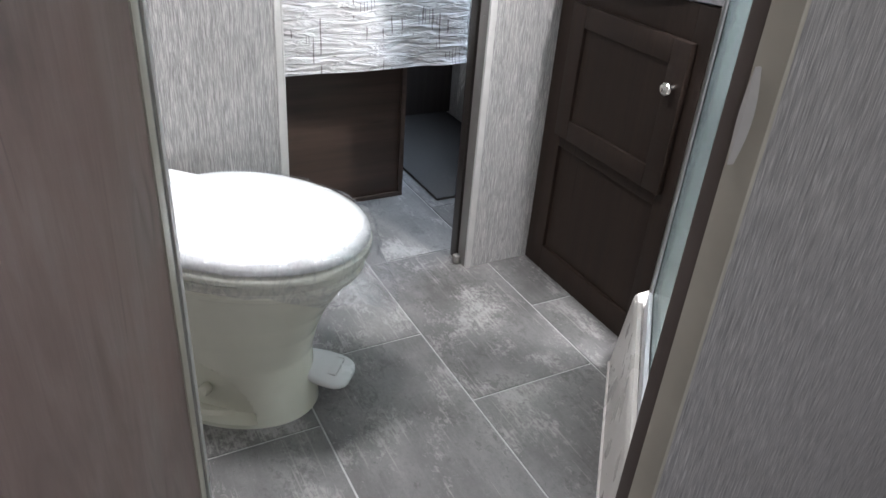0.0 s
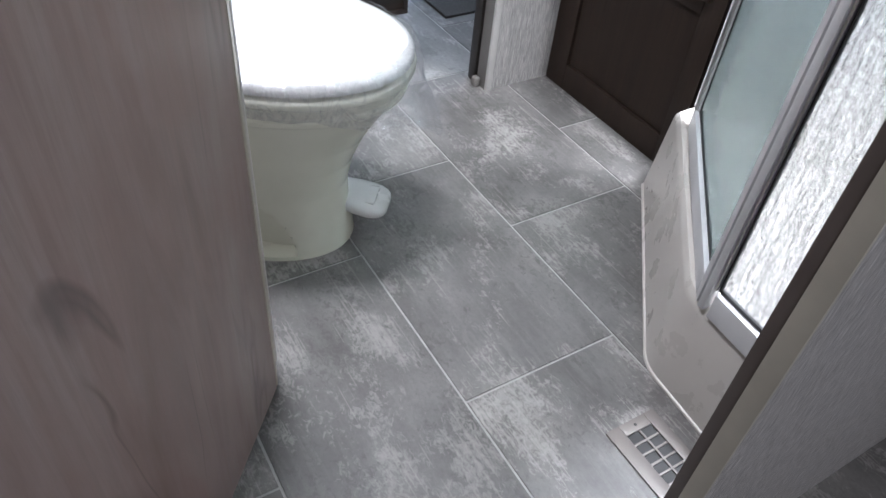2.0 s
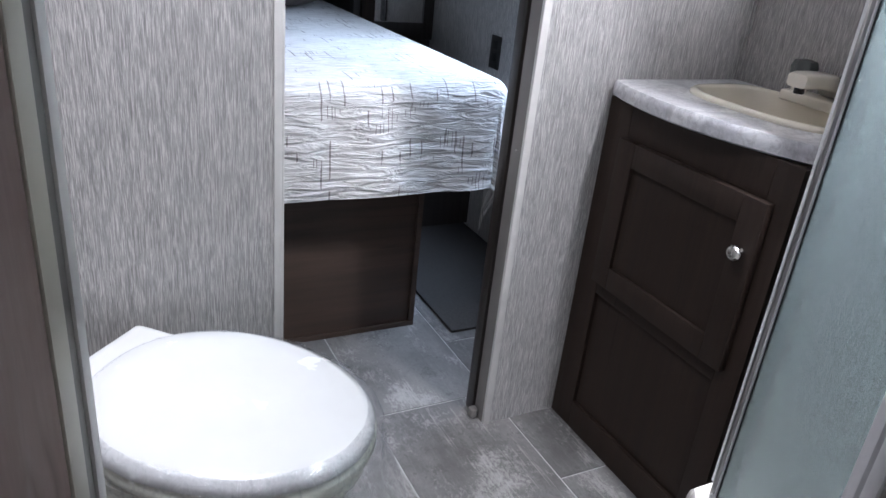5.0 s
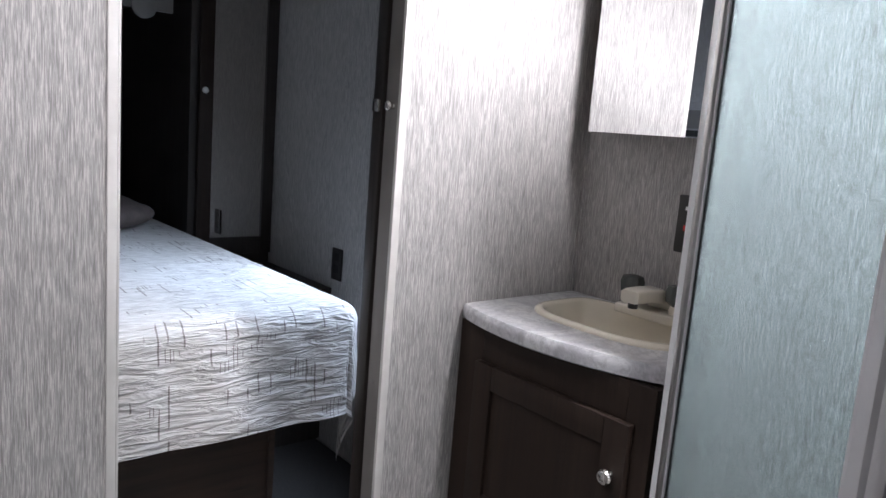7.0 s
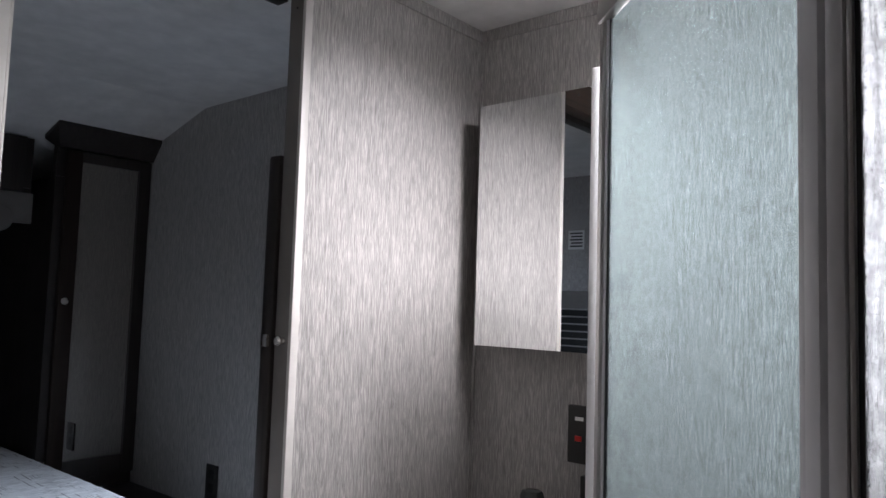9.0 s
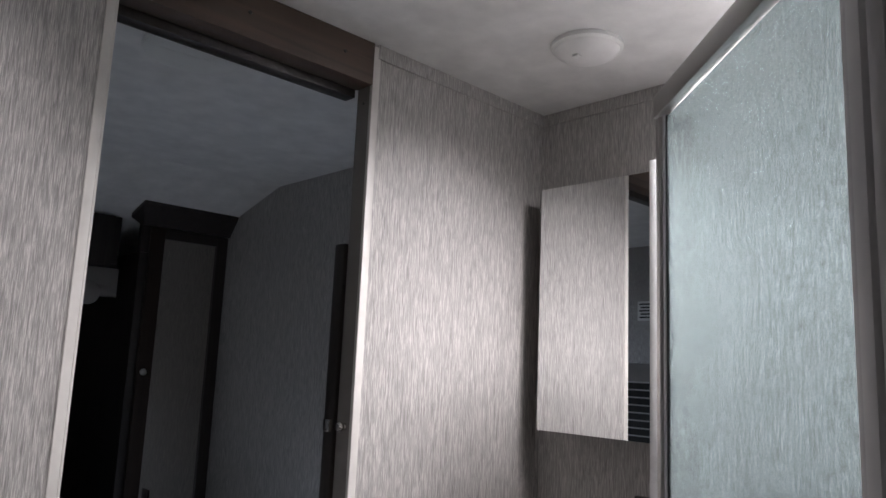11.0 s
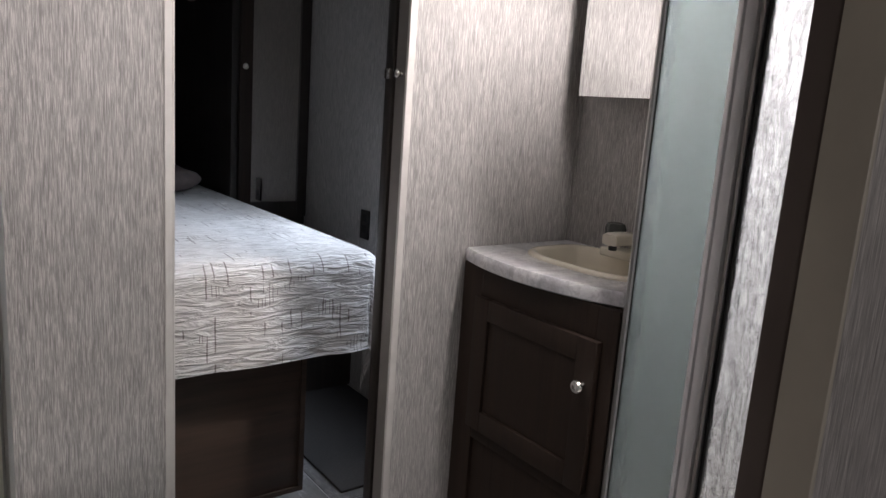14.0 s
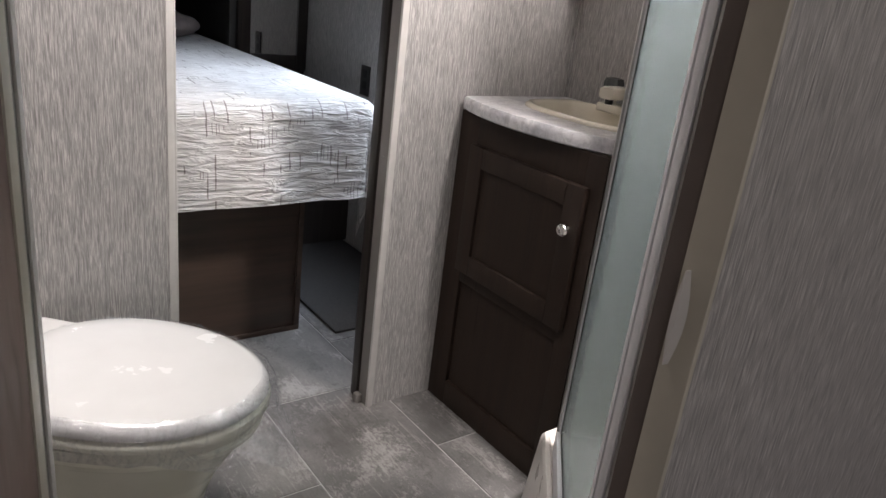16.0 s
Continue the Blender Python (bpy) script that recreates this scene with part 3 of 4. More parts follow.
shower = thing("shower_pan", (1.1, 0.6, 0), "off-white fibreglass neo-angle shower pan on the floor", "shower pan")
rings = [ring_at(PA, PB, PC, 0.03, 0.0), ring_at(PA, PB, PC, 0.03, 0.012), ring_at(RA, RB, RC, 0.035, 0.184), ring_at(RA, RB, RC, 0.035, 0.196, 0.003),
         ring_at(RA, RB, RC, 0.035, 0.205, 0.010), ring_at(RA, RB, RC, 0.035, 0.205, 0.022), ring_at(RA, RB, RC, 0.035, 0.198, 0.026),
         ring_at(RA, RB, RC, 0.035, 0.198, 0.060), ring_at(RA, RB, RC, 0.035, 0.08, 0.085), ring_at(RA, RB, RC, 0.035, 0.065, 0.12)]
part("pan", loft(rings), M_pan, shower)
caulk = [Vector((p.x, p.y, 0.004)) for p in corner_path(PA, PB, PC, 0.03)]
part("caulk_bead", tube(caulk, 0.0045, 8), M_pan, shower, "smooth off-white caulk bead along the floor")
part("drain", lathe([(0.04, 0.065), (0.04, 0.069), (0.03, 0.070), (0, 0.0695)], Matrix.Translation((1.15, 0.60, 0)), 20), M_chrome, shower)

surround = thing("shower_surround", (1.2, 0.6, 0), "white moulded shower wall surround", "shower wall")
part("panel", box(XR - 0.022, XR - 0.003, 0.312, 0.938, 0.19, ZC - 0.01, 0.004), M_surround, surround)
part("panel", box(0.70, XR - 0.003, 0.290, 0.310, 0.195, ZC - 0.01, 0.004), M_surround, surround)
part("panel", box(1.10, XR - 0.003, 0.940, 0.958, 0.205, 1.75, 0.004), M_surround, surround)
part("soap_shelf", box(XR - 0.09, XR - 0.023, 0.32, 0.44, 1.05, 1.075, 0.008), M_surround, surround)

FN, FF, FW = (0.674, 0.508), (1.043, 0.898), (0.656, 0.295)   # corner post, far post, wall side
ZT = 1.805
encl = thing("shower_enclosure", (0.9, 0.7, 0.2), "aluminium-framed neo-angle shower enclosure with rain glass", "shower door")
dirA = (Vector(FF) - Vector(FN)).normalized()
dirB = (Vector(FW) - Vector(FN)).normalized()
nA = Vector((-dirA.y, dirA.x))


def along(p, d, s):
    v = Vector(p) + d * s
    return (v.x, v.y)


part("far_post", beam(along(FF, dirA, -0.008), along(FF, dirA, 0.008), 0.011, 0.011, 0.2, ZT, 0.003), M_alu, encl)
part("far_post_flange", beam(along(FF, dirA, -0.018), along(FF, dirA, -0.0085), 0.006, 0.006, 0.2, ZT, 0.001), M_alugrey, encl)
part("bottom_rail", beam(along(FN, dirA, 0.02), along(FF, dirA, -0.009), 0.013, 0.013, 0.199, 0.248, 0.003), M_alugrey, encl)
part("bottom_rail", beam(along(FN, dirB, 0.02), FW, 0.013, 0.013, 0.199, 0.248, 0.003), M_alugrey, encl)
part("top_rail", beam(along(FN, dirA, 0.0), along(FF, dirA, 0.008), 0.016, 0.016, ZT - 0.012, ZT + 0.026, 0.004), M_alu, encl)
part("top_rail", beam(along(FN, dirB, 0.0), FW, 0.015, 0.015, ZT - 0.012, ZT + 0.025, 0.004), M_alu, encl)
# corner post of several ribs
post = part("corner_post", beam(along(FN, dirA, 0.004), along(FN, dirA, 0.0240), 0.012, 0.012, 0.2, ZT - 0.013, 0.003), M_alugrey, encl)
part("rib", beam(along(FN, dirA, 0.0245), along(FN, dirA, 0.036), 0.009, 0.009, 0.249, ZT - 0.013, 0.003), M_alugrey, post)
part("rib", beam(along(FN, dirB, -0.004), along(FN, dirB, 0.010), 0.012, 0.012, 0.2, ZT - 0.013, 0.004), M_alugrey, post)
part("rib", beam(along(FN, dirB, 0.0105), along(FN, dirB, 0.0155), 0.008, 0.008, 0.249, ZT - 0.013, 0.002), M_alu, post)
part("wall_post", beam(along(FW, dirB, -0.012), along(FW, dirB, 0.002), 0.010, 0.010, 0.2, ZT, 0.003), M_alugrey, encl)
for a, b, name in ((along(FN, dirA, 0.0365), along(FF, dirA, -0.0185), M_glass), (along(FN, dirB, 0.016), along(FW, dirB, -0.0125), M_glass2)):
    av, bv = Vector(a), Vector(b)
    d = (bv - av).normalized()
    g = part("glass_panel", beam(a, b, 0.0025, 0.0025, 0.254, ZT - 0.016, 0), name, encl)
    g.visible_shadow = name is M_glass
    part("gasket", beam(a, along(a, d, 0.004), 0.004, 0.004, 0.249, ZT - 0.013, 0.0005), M_gasket, encl)
    part("gasket", beam(along(b, d, -0.004), b, 0.004, 0.004, 0.249, ZT - 0.013, 0.0005), M_gasket, encl)
    part("gasket", beam(along(a, d, 0.0045), along(b, d, -0.0045), 0.004, 0.004, 0.2485, 0.256, 0.0005), M_gasket, encl)

# ---- vanity ----
VX, VY0 = 1.114, 0.975
van = thing("vanity_cabinet", (1.28, 1.22, 0), "dark espresso wood vanity cabinet with one closed door", "vanity")
part("side_panel", box(VX + 0.018, XR - 0.001, VY0, VY0 + 0.015, 0, 0.829), M_cab, van)
part("side_panel", box(VX + 0.018, XR - 0.001, YW - 0.016, YW - 0.001, 0, 0.829), M_cab, van)
part("back_panel", box(XR - 0.010, XR - 0.001, VY0 + 0.0155, YW - 0.0165, 0, 0.829), M_cab, van)
part("shelf", box(VX + 0.018, XR - 0.011, VY0 + 0.0155, YW - 0.0165, 0.385, 0.40), M_cab, van)
part("stile", box(VX, VX + 0.0175, YW - 0.075, YW - 0.001, 0, 0.829, 0.001), M_cab, van)
part("stile", box(VX, VX + 0.0175, VY0, VY0 + 0.055, 0, 0.829, 0.001), M_cab, van)
part("rail", box(VX, VX + 0.0175, VY0 + 0.0555, YW - 0.0755, 0.725, 0.829, 0.001), M_cab, van)
part("rail", box(VX, VX + 0.0175, VY0 + 0.0555, YW - 0.0755, 0.385, 0.425, 0.001), M_cab, van)
part("rail", box(VX, VX + 0.0175, VY0 + 0.0555, YW - 0.0755, 0, 0.075, 0.001), M_cab, van)
part("lower_panel", box(VX + 0.010, VX + 0.0178, VY0 + 0.056, YW - 0.076, 0.076, 0.384), M_cab, van)


def cabinet_door(parent, x1, y0, y1, z0, z1, knob_y, knob_z, frame_w=0.052, thick=0.018):
    d = part("door", box(x1 - 0.009, x1 - 0.001, y0 + frame_w - 0.004, y1 - frame_w + 0.004, z0 + frame_w - 0.004, z1 - frame_w + 0.004), M_cab, parent)
    part("door_stile", box(x1 - thick, x1 - 0.0005, y0, y0 + frame_w, z0, z1, 0.0025), M_cab, d)
    part("door_stile", box(x1 - thick, x1 - 0.0005, y1 - frame_w, y1, z0, z1, 0.0025), M_cab, d)
    part("door_rail", box(x1 - thick, x1 - 0.0005, y0 + frame_w, y1 - frame_w, z0, z0 + frame_w, 0.0025), M_cab, d)
    part("door_rail", box(x1 - thick, x1 - 0.0005, y0 + frame_w, y1 - frame_w, z1 - frame_w, z1, 0.0025), M_cab, d)
    part("knob", lathe([(0.006, -0.001), (0.005, 0.010), (0.008, 0.014), (0.013, 0.018), (0.014, 0.022), (0.012, 0.026), (0.006, 0.0285), (0, 0.029)],
                       pose(x1 - thick, knob_y, knob_z, 0, -90, 0), 20), M_chrome, d, "brushed nickel knob")
    return d


cabinet_door(van, VX, 1.010, 1.404, 0.421, 0.757, 1.033, 0.660)

CZ = 0.864
SCX, SCY = 1.315, 1.205


def counter_outline(k=64):
    pts = []
    for i in range(25):
        t = i / 24
        y = YW - 0.001 - t * (YW - 0.966)
        bow = 0.045 * math.sin(math.pi * t) ** 0.8
        pts.append((1.112 + 0.035 * t * t - bow, y))
    pts += [(1.2, 0.966), (1.33, 0.966), (XR - 0.001, 0.966), (XR - 0.001, 1.1), (XR - 0.001, 1.3), (XR - 0.001, YW - 0.001), (1.33, YW - 0.001), (1.2, YW - 0.001)]
    return pts


def ray_out(poly, a):
    """Where the ray at angle a from the sink's middle leaves the outline."""
    d = Vector((math.cos(a), math.sin(a)))
    best = None
    for p, q in zip(poly, poly[1:] + poly[:1]):
        p, q = Vector(p) - Vector((SCX, SCY)), Vector(q) - Vector((SCX, SCY))
        e = q - p
        den = d.x * e.y - d.y * e.x
        if abs(den) < 1e-9:
            continue
        s = (p.x * e.y - p.y * e.x) / den
        u = (p.x * d.y - p.y * d.x) / den
        if s > 0 and -1e-6 <= u <= 1 + 1e-6 and (best is None or s < best):
            best = s
    return (SCX + d.x * best, SCY + d.y * best)


def sink_ring(sc, z, k=64, dx=0.0):
    """D-shaped bowl: flat towards the wall, bowed towards the room."""
    pts = []
    for i in range(k):
        a = 2 * math.pi * i / k
        c, s = math.cos(a), math.sin(a)
        e = 0.42
        rx = (0.128 if c < 0 else 0.112) * sc
        x = rx * math.copysign(abs(c) ** (0.75 if c < 0 else e), c)
        y = 0.184 * sc * math.copysign(abs(s) ** (0.62 if c < 0 else 0.40), s)
        pts.append((SCX + x + dx, SCY + y, z))
    return pts


out2 = counter_outline()
K = 96
outer_xy = [ray_out(out2, 2 * math.pi * i / K) for i in range(K)]
shrink = lambda p, f: (SCX + (p[0] - SCX) * f, SCY + (p[1] - SCY) * f)
top = thing("countertop", (1.28, 1.22, 0.829), "grey and white marble laminate countertop with bowed edge", "countertop")
rings = [[(*shrink(p, 0.97), CZ - 0.034) for p in outer_xy], [(*shrink(p, 0.997), CZ - 0.030) for p in outer_xy], [(*p, CZ - 0.018) for p in outer_xy],
         [(*shrink(p, 0.998), CZ - 0.006) for p in outer_xy], [(*shrink(p, 0.985), CZ) for p in outer_xy],
         sink_ring(0.97, CZ, K), sink_ring(0.97, CZ - 0.034, K)]
part("slab", loft(rings, cap0=False, cap1=False), M_marble, top)
basin = thing("sink_basin", (SCX, SCY, CZ), "cream plastic drop-in sink basin", "sink")
rings = [sink_ring(1.02, CZ + 0.0005, K), sink_ring(1.02, CZ + 0.005, K), sink_ring(0.985, CZ + 0.010, K), sink_ring(0.93, CZ + 0.010, K), sink_ring(0.895, CZ + 0.003, K),
         sink_ring(0.86, CZ - 0.03, K), sink_ring(0.78, CZ - 0.08, K), sink_ring(0.6, CZ - 0.105, K), sink_ring(0.2, CZ - 0.112, K)]
part("bowl", loft(rings, cap0=False), M_cream, basin, "", 50)
part("drain", lathe([(0.022, 0), (0.022, 0.003), (0.016, 0.004), (0, 0.002)], Matrix.Translation((SCX, SCY, CZ - 0.112)), 18), M_chrome, basin)

faucet = thing("faucet", (1.405, 1.195, CZ + 0.004), "cream plastic faucet with two smoked acrylic knobs", "faucet")
FZ = CZ + 0.010
part("base", box(1.378, 1.432, 1.115, 1.275, FZ - 0.006, FZ + 0.016, 0.007, seg=3), M_faucet, faucet)
sp = []
for x, z, w, h in ((1.436, 0.010, 0.030, 0.012), (1.430, 0.034, 0.029, 0.018), (1.405, 0.046, 0.027, 0.017), (1.365, 0.050, 0.025, 0.015), (1.330, 0.050, 0.024, 0.015), (1.318, 0.049, 0.022, 0.013)):
    sp.append([(x, 1.195 + w * math.copysign(abs(math.cos(a)) ** 0.45, math.cos(a)), FZ + z + h * math.copysign(abs(math.sin(a)) ** 0.45, math.sin(a))) for a in (2 * math.pi * k / 32 for k in range(32))])
part("spout", loft(sp), M_faucet, faucet, "", 60)
part("aerator", lathe([(0.010, 0), (0.010, 0.014)], Matrix.Translation((1.333, 1.195, FZ + 0.024)), 14), M_blackplastic, faucet)
for y in (1.252, 1.138):
    h = part("handle_stem", lathe([(0.016, 0), (0.012, 0.034)], Matrix.Translation((1.405, y, FZ + 0.015)), 14), M_faucet, faucet)
    kn = []
    for z, r in ((0.034, 0.013), (0.042, 0.022), (0.064, 0.024), (0.076, 0.020), (0.079, 0.008)):
        kn.append([(1.405 + r * (1 + 0.09 * math.cos(6 * a)) * math.cos(a), y + r * (1 + 0.09 * math.cos(6 * a)) * math.sin(a), FZ + z) for a in (2 * math.pi * k / 36 for k in range(36))])
    part("knob", loft(kn), M_smoke, h, "smoked acrylic fluted knob")

med = thing("medicine_cabinet", (1.42, 1.2, 1.258), "wall-hung medicine cabinet with a frameless mirror door", "medicine cabinet")
part("body", box(1.4015, XR - 0.001, 1.015, 1.409, 1.258, 1.819, 0.002), M_cab, med)
part("mirror_door", box(1.394, 1.401, 1.012, 1.413, 1.255, 1.821, 0.0), M_mirror, med, "frameless silver mirror", 0)

panel = thing("switch_panel", (XR, 1.16, 1.04), "black switch panel with a red rocker and white label", "switch panel")
part("plate", box(XR - 0.014, XR - 0.0005, 1.115, 1.199, 1.012, 1.136, 0.003), M_blackplastic, panel)
part("label", box(XR - 0.0155, XR - 0.0143, 1.160, 1.180, 1.104, 1.112), M_white, panel)
part("rocker", box(XR - 0.019, XR - 0.0143, 1.163, 1.179, 1.060, 1.072, 0.002), M_red, panel)
part("rocker", box(XR - 0.019, XR - 0.0143, 1.128, 1.146, 1.060, 1.072, 0.002), M_blackplastic, panel)
box2 = thing("wall_receptacle", (XR, 1.12, 0.95), "small black receptacle box beside the faucet", "outlet")
part("cover", box(XR - 0.030, XR - 0.0005, 1.085, 1.158, 0.920, 0.992, 0.004), M_blackplastic, box2)
part("socket", box(XR - 0.0325, XR - 0.0302, 1.105, 1.138, 0.940, 0.973, 0.001), M_gasket, box2)

lamp = thing("ceiling_light", (1.21, 1.13, ZC), "round white dome ceiling light, unlit", "ceiling light")
part("base", lathe([(0.072, 0), (0.072, -0.008), (0.066, -0.012)], Matrix.Translation((1.190, 1.146, ZC - 0.0005)), 32), M_white, lamp)
part("dome", lathe([(0.065, -0.0125), (0.060, -0.020), (0.044, -0.028), (0.020, -0.032), (0, -0.033)], Matrix.Translation((1.190, 1.146, ZC)), 32), M_ceil, lamp, "frosted white dome")
part("switch", box(1.155, 1.170, 1.143, 1.158, ZC - 0.034, ZC - 0.022, 0.003), M_white, lamp)

# ---- toilet ----
TM = Matrix.Translation((0.085, 1.338, 0)) @ Matrix.Rotation(radians(-44.5), 4, "Z")
PEDAL = Matrix.Translation((0.094, 1.355, 0)) @ Matrix.Rotation(radians(-40.5), 4, "Z")
toilet = thing("toilet", (0.25, 1.25, 0), "bone-coloured toilet with closed white lid on the floor", "toilet")


def egg(u0, u1, hw, z, k=64, square=0.85, tip=0.0, tz=0.0):
    """Toilet outline: blunt behind, rounded in front."""
    pts = []
    for i in range(k):
        a = 2 * math.pi * i / k
        c, s = math.cos(a), math.sin(a)
        mid = u0 + (u1 - u0) * 0.44
        u = mid + (u1 - mid) * c if c > 0 else mid + (mid - u0) * math.copysign(abs(c) ** square, c)
        v = hw * math.copysign(abs(s) ** (0.95 if c > 0 else square), s) * (1 - 0.10 * max(0, -c))
        pts.append(TM @ Vector((u, v, z + tz * (u - u0))))
    return pts


levels = [(0.0, -0.02, 0.338, 0.134), (0.03, -0.02, 0.335, 0.132), (0.08, -0.02, 0.328, 0.128), (0.14, -0.025, 0.326, 0.130), (0.20, -0.03, 0.340, 0.138), (0.26, -0.03, 0.366, 0.150),
          (0.31, -0.035, 0.396, 0.164), (0.340, -0.04, 0.416, 0.173), (0.356, -0.04, 0.428, 0.177), (0.361, -0.04, 0.438, 0.184), (0.370, -0.04, 0.441, 0.186), (0.376, -0.04, 0.436, 0.182), (0.392, -0.04, 0.440, 0.183), (0.393, -0.03, 0.40, 0.15)]
rings = []
for (z0, a0, b0, h0), (z1, a1, b1, h1) in zip(levels, levels[1:]):
    steps = max(1, round((z1 - z0) / 0.006))
    for s in range(steps):
        t = s / steps
        z = z0 + (z1 - z0) * t
        pts = egg(a0 + (a1 - a0) * t, b0 + (b1 - b0) * t, h0 + (h1 - h0) * t, z, 240)
        inv = TM.inverted()
        out = []
        for p in pts:
            q = inv @ p
            if 0.012 < z < 0.205:
                arch = 0.262 * math.sqrt(max(0.0, 1 - (z / 0.205) ** 2))
                f = max(0.0, min(1.0, (arch - q.x) / 0.006))
                q.y *= 1 - 0.27 * f * f * (3 - 2 * f)
            out.append(TM @ q)
        rings.append(out)
rings.append(egg(-0.03, 0.40, 0.15, 0.393, 240))
part("pedestal_bowl", loft(rings), M_porc, toilet, "", 40)
part("foot_flange", loft([egg(-0.022, 0.26, 0.130, 0.0, 64, 0.5), egg(-0.022, 0.26, 0.130, 0.012, 64, 0.5), egg(-0.018, 0.255, 0.118, 0.022, 64, 0.5)]), M_porc, toilet)
for v in (-1, 1):
    part("bolt_cap", lathe([(0.013, 0), (0.013, 0.012), (0.010, 0.019), (0, 0.021)], TM @ pose(0.150, v * 0.102, 0.075, v * -78, 0, 0), 18), M_porc, toilet)
seat = part("seat", loft([egg(0.0, 0.447, 0.183, 0.396), egg(0.0, 0.452, 0.187, 0.400), egg(0.0, 0.452, 0.187, 0.412), egg(0.0, 0.446, 0.182, 0.417)]), M_porc, toilet, "bone plastic seat ring", 50)
lid = part("lid", loft([egg(-0.005, 0.440, 0.179, 0.4185, 64), egg(-0.008, 0.449, 0.186, 0.422), egg(-0.008, 0.449, 0.186, 0.431), egg(-0.005, 0.444, 0.182, 0.439),
                        egg(0.006, 0.428, 0.169, 0.445), egg(0.04, 0.380, 0.135, 0.450), egg(0.10, 0.30, 0.08, 0.453)]), M_lid, toilet, "closed glossy white lid", 60)
part("hinge_block", box(-0.046, 0.050, -0.118, 0.118, 0.394, 0.4420, 0.018, m=TM, seg=4), M_lid, toilet, "white hinge block behind the lid")
pd = []
for u, w, z, h in ((0.28, 0.036, 0.080, 0.016), (0.315, 0.042, 0.080, 0.017), (0.345, 0.050, 0.075, 0.016), (0.372, 0.051, 0.071, 0.015), (0.388, 0.049, 0.069, 0.013), (0.399, 0.044, 0.068, 0.011), (0.407, 0.035, 0.067, 0.009), (0.411, 0.022, 0.066, 0.006)):
    pd.append([PEDAL @ Vector((u, w * math.copysign(abs(math.cos(a)) ** 0.6, math.cos(a)), z + h * math.copysign(abs(math.sin(a)) ** 0.7, math.sin(a)))) for a in (2 * math.pi * k / 24 for k in range(24))])
pedal = part("foot_pedal", loft(pd), M_lid, toilet, "white plastic flush pedal", 60)
part("tread", box(0.345, 0.386, -0.029, 0.029, 0.0835, 0.0865, 0.003, m=PEDAL), M_lid, pedal)

# plastic film wrapped round the lid and trailing off its front
film = []
rim = [(0.10, 0.08, 0.4555, 0.30), (0.02, 0.135, 0.4525, 0.38), (0.01, 0.178, 0.4470, 0.440), (0.005, 0.192, 0.436, 0.455), (0.0, 0.196, 0.418, 0.460), (0.0, 0.190, 0.396, 0.462)]
for u0, hw, z, u1 in rim:
    film.append(egg(u0, u1 - 0.004, hw - 0.004, z, 128))
tail = []
inv = TM.inverted()
for k, drop in enumerate((0.018, 0.040, 0.064, 0.090, 0.116)):
    row = []
    for p in film[5]:
        q = inv @ p
        f = max(0.0, min(1.0, (q.x - 0.24) / 0.16)) * max(0.1, min(1.0, (q.y + 0.16) / 0.12)) * max(0.2, min(1.0, (0.17 - q.y) / 0.08))
        q.z -= drop * f * (0.8 + 0.5 * noise.noise(Vector((q.x * 9, q.y * 9, 1.7)))) + 0.004 * (k + 1) * (1 - f)
        q.x += f * drop * 0.42 - 0.006 * (k + 1) * (1 - f)
        q.y += f * drop * 0.12
        q.x += 0.006 * noise.noise(Vector((q.x * 26, q.y * 26, k)))
        q.y += 0.006 * noise.noise(Vector((q.y * 26, q.x * 26, k + 7)))
        row.append(TM @ q)
    tail.append(row)
for r_i, row in enumerate(film):
    for i, p in enumerate(row):
        w = 0.003 if r_i < 2 else 0.005
        nn = 0.6 - abs(noise.noise(Vector((p.x * 30, p.y * 30, p.z * 30)))) * 2.2
        p.z += w * abs(nn)
        q = inv @ p
        loose = max(0.0, min(1.0, (q.x - 0.15) / 0.2)) * max(0.0, min(1.0, (q.y + 0.10) / 0.18)) * max(0, r_i - 2) / 3
        q.x += 0.008 * loose * (1 + noise.noise(p * 40))
        q.y += 0.006 * loose * (1 + noise.noise(p * 33))
        row[i] = TM @ q
        if r_i > 2:
            q.x += 0.004 * abs(nn) * (1 if q.x > 0.2 else -1)
            q.y += 0.004 * abs(nn) * (1 if q.y > 0 else -1)
            row[i] = TM @ q
solid("plastic_film", loft(film[2:] + tail, cap0=False, cap1=False), M_film, "clear crinkled plastic film wrapped over the toilet lid", "plastic wrap", smooth=180)

hose = thing("water_hose", (0.02, 1.36, 0), "dark water hose with white and blue bands behind the toilet", "hose")
HB = Vector((-0.012, 1.275, 0))
part("pipe", tube([HB + Vector((0, 0, 0)), HB + Vector((0, 0, 0.10)), HB + Vector((0.01, 0.01, 0.22)), HB + Vector((0.045, 0.04, 0.31))], 0.011), M_blackplastic, hose)
for z, m in ((0.105, M_white), (0.128, M_blue), (0.151, M_white)):
    part("band", lathe([(0.0165, -0.011), (0.0165, 0.011)], Matrix.Translation(HB + Vector((0.001, 0.001, z))), 14), m, hose)

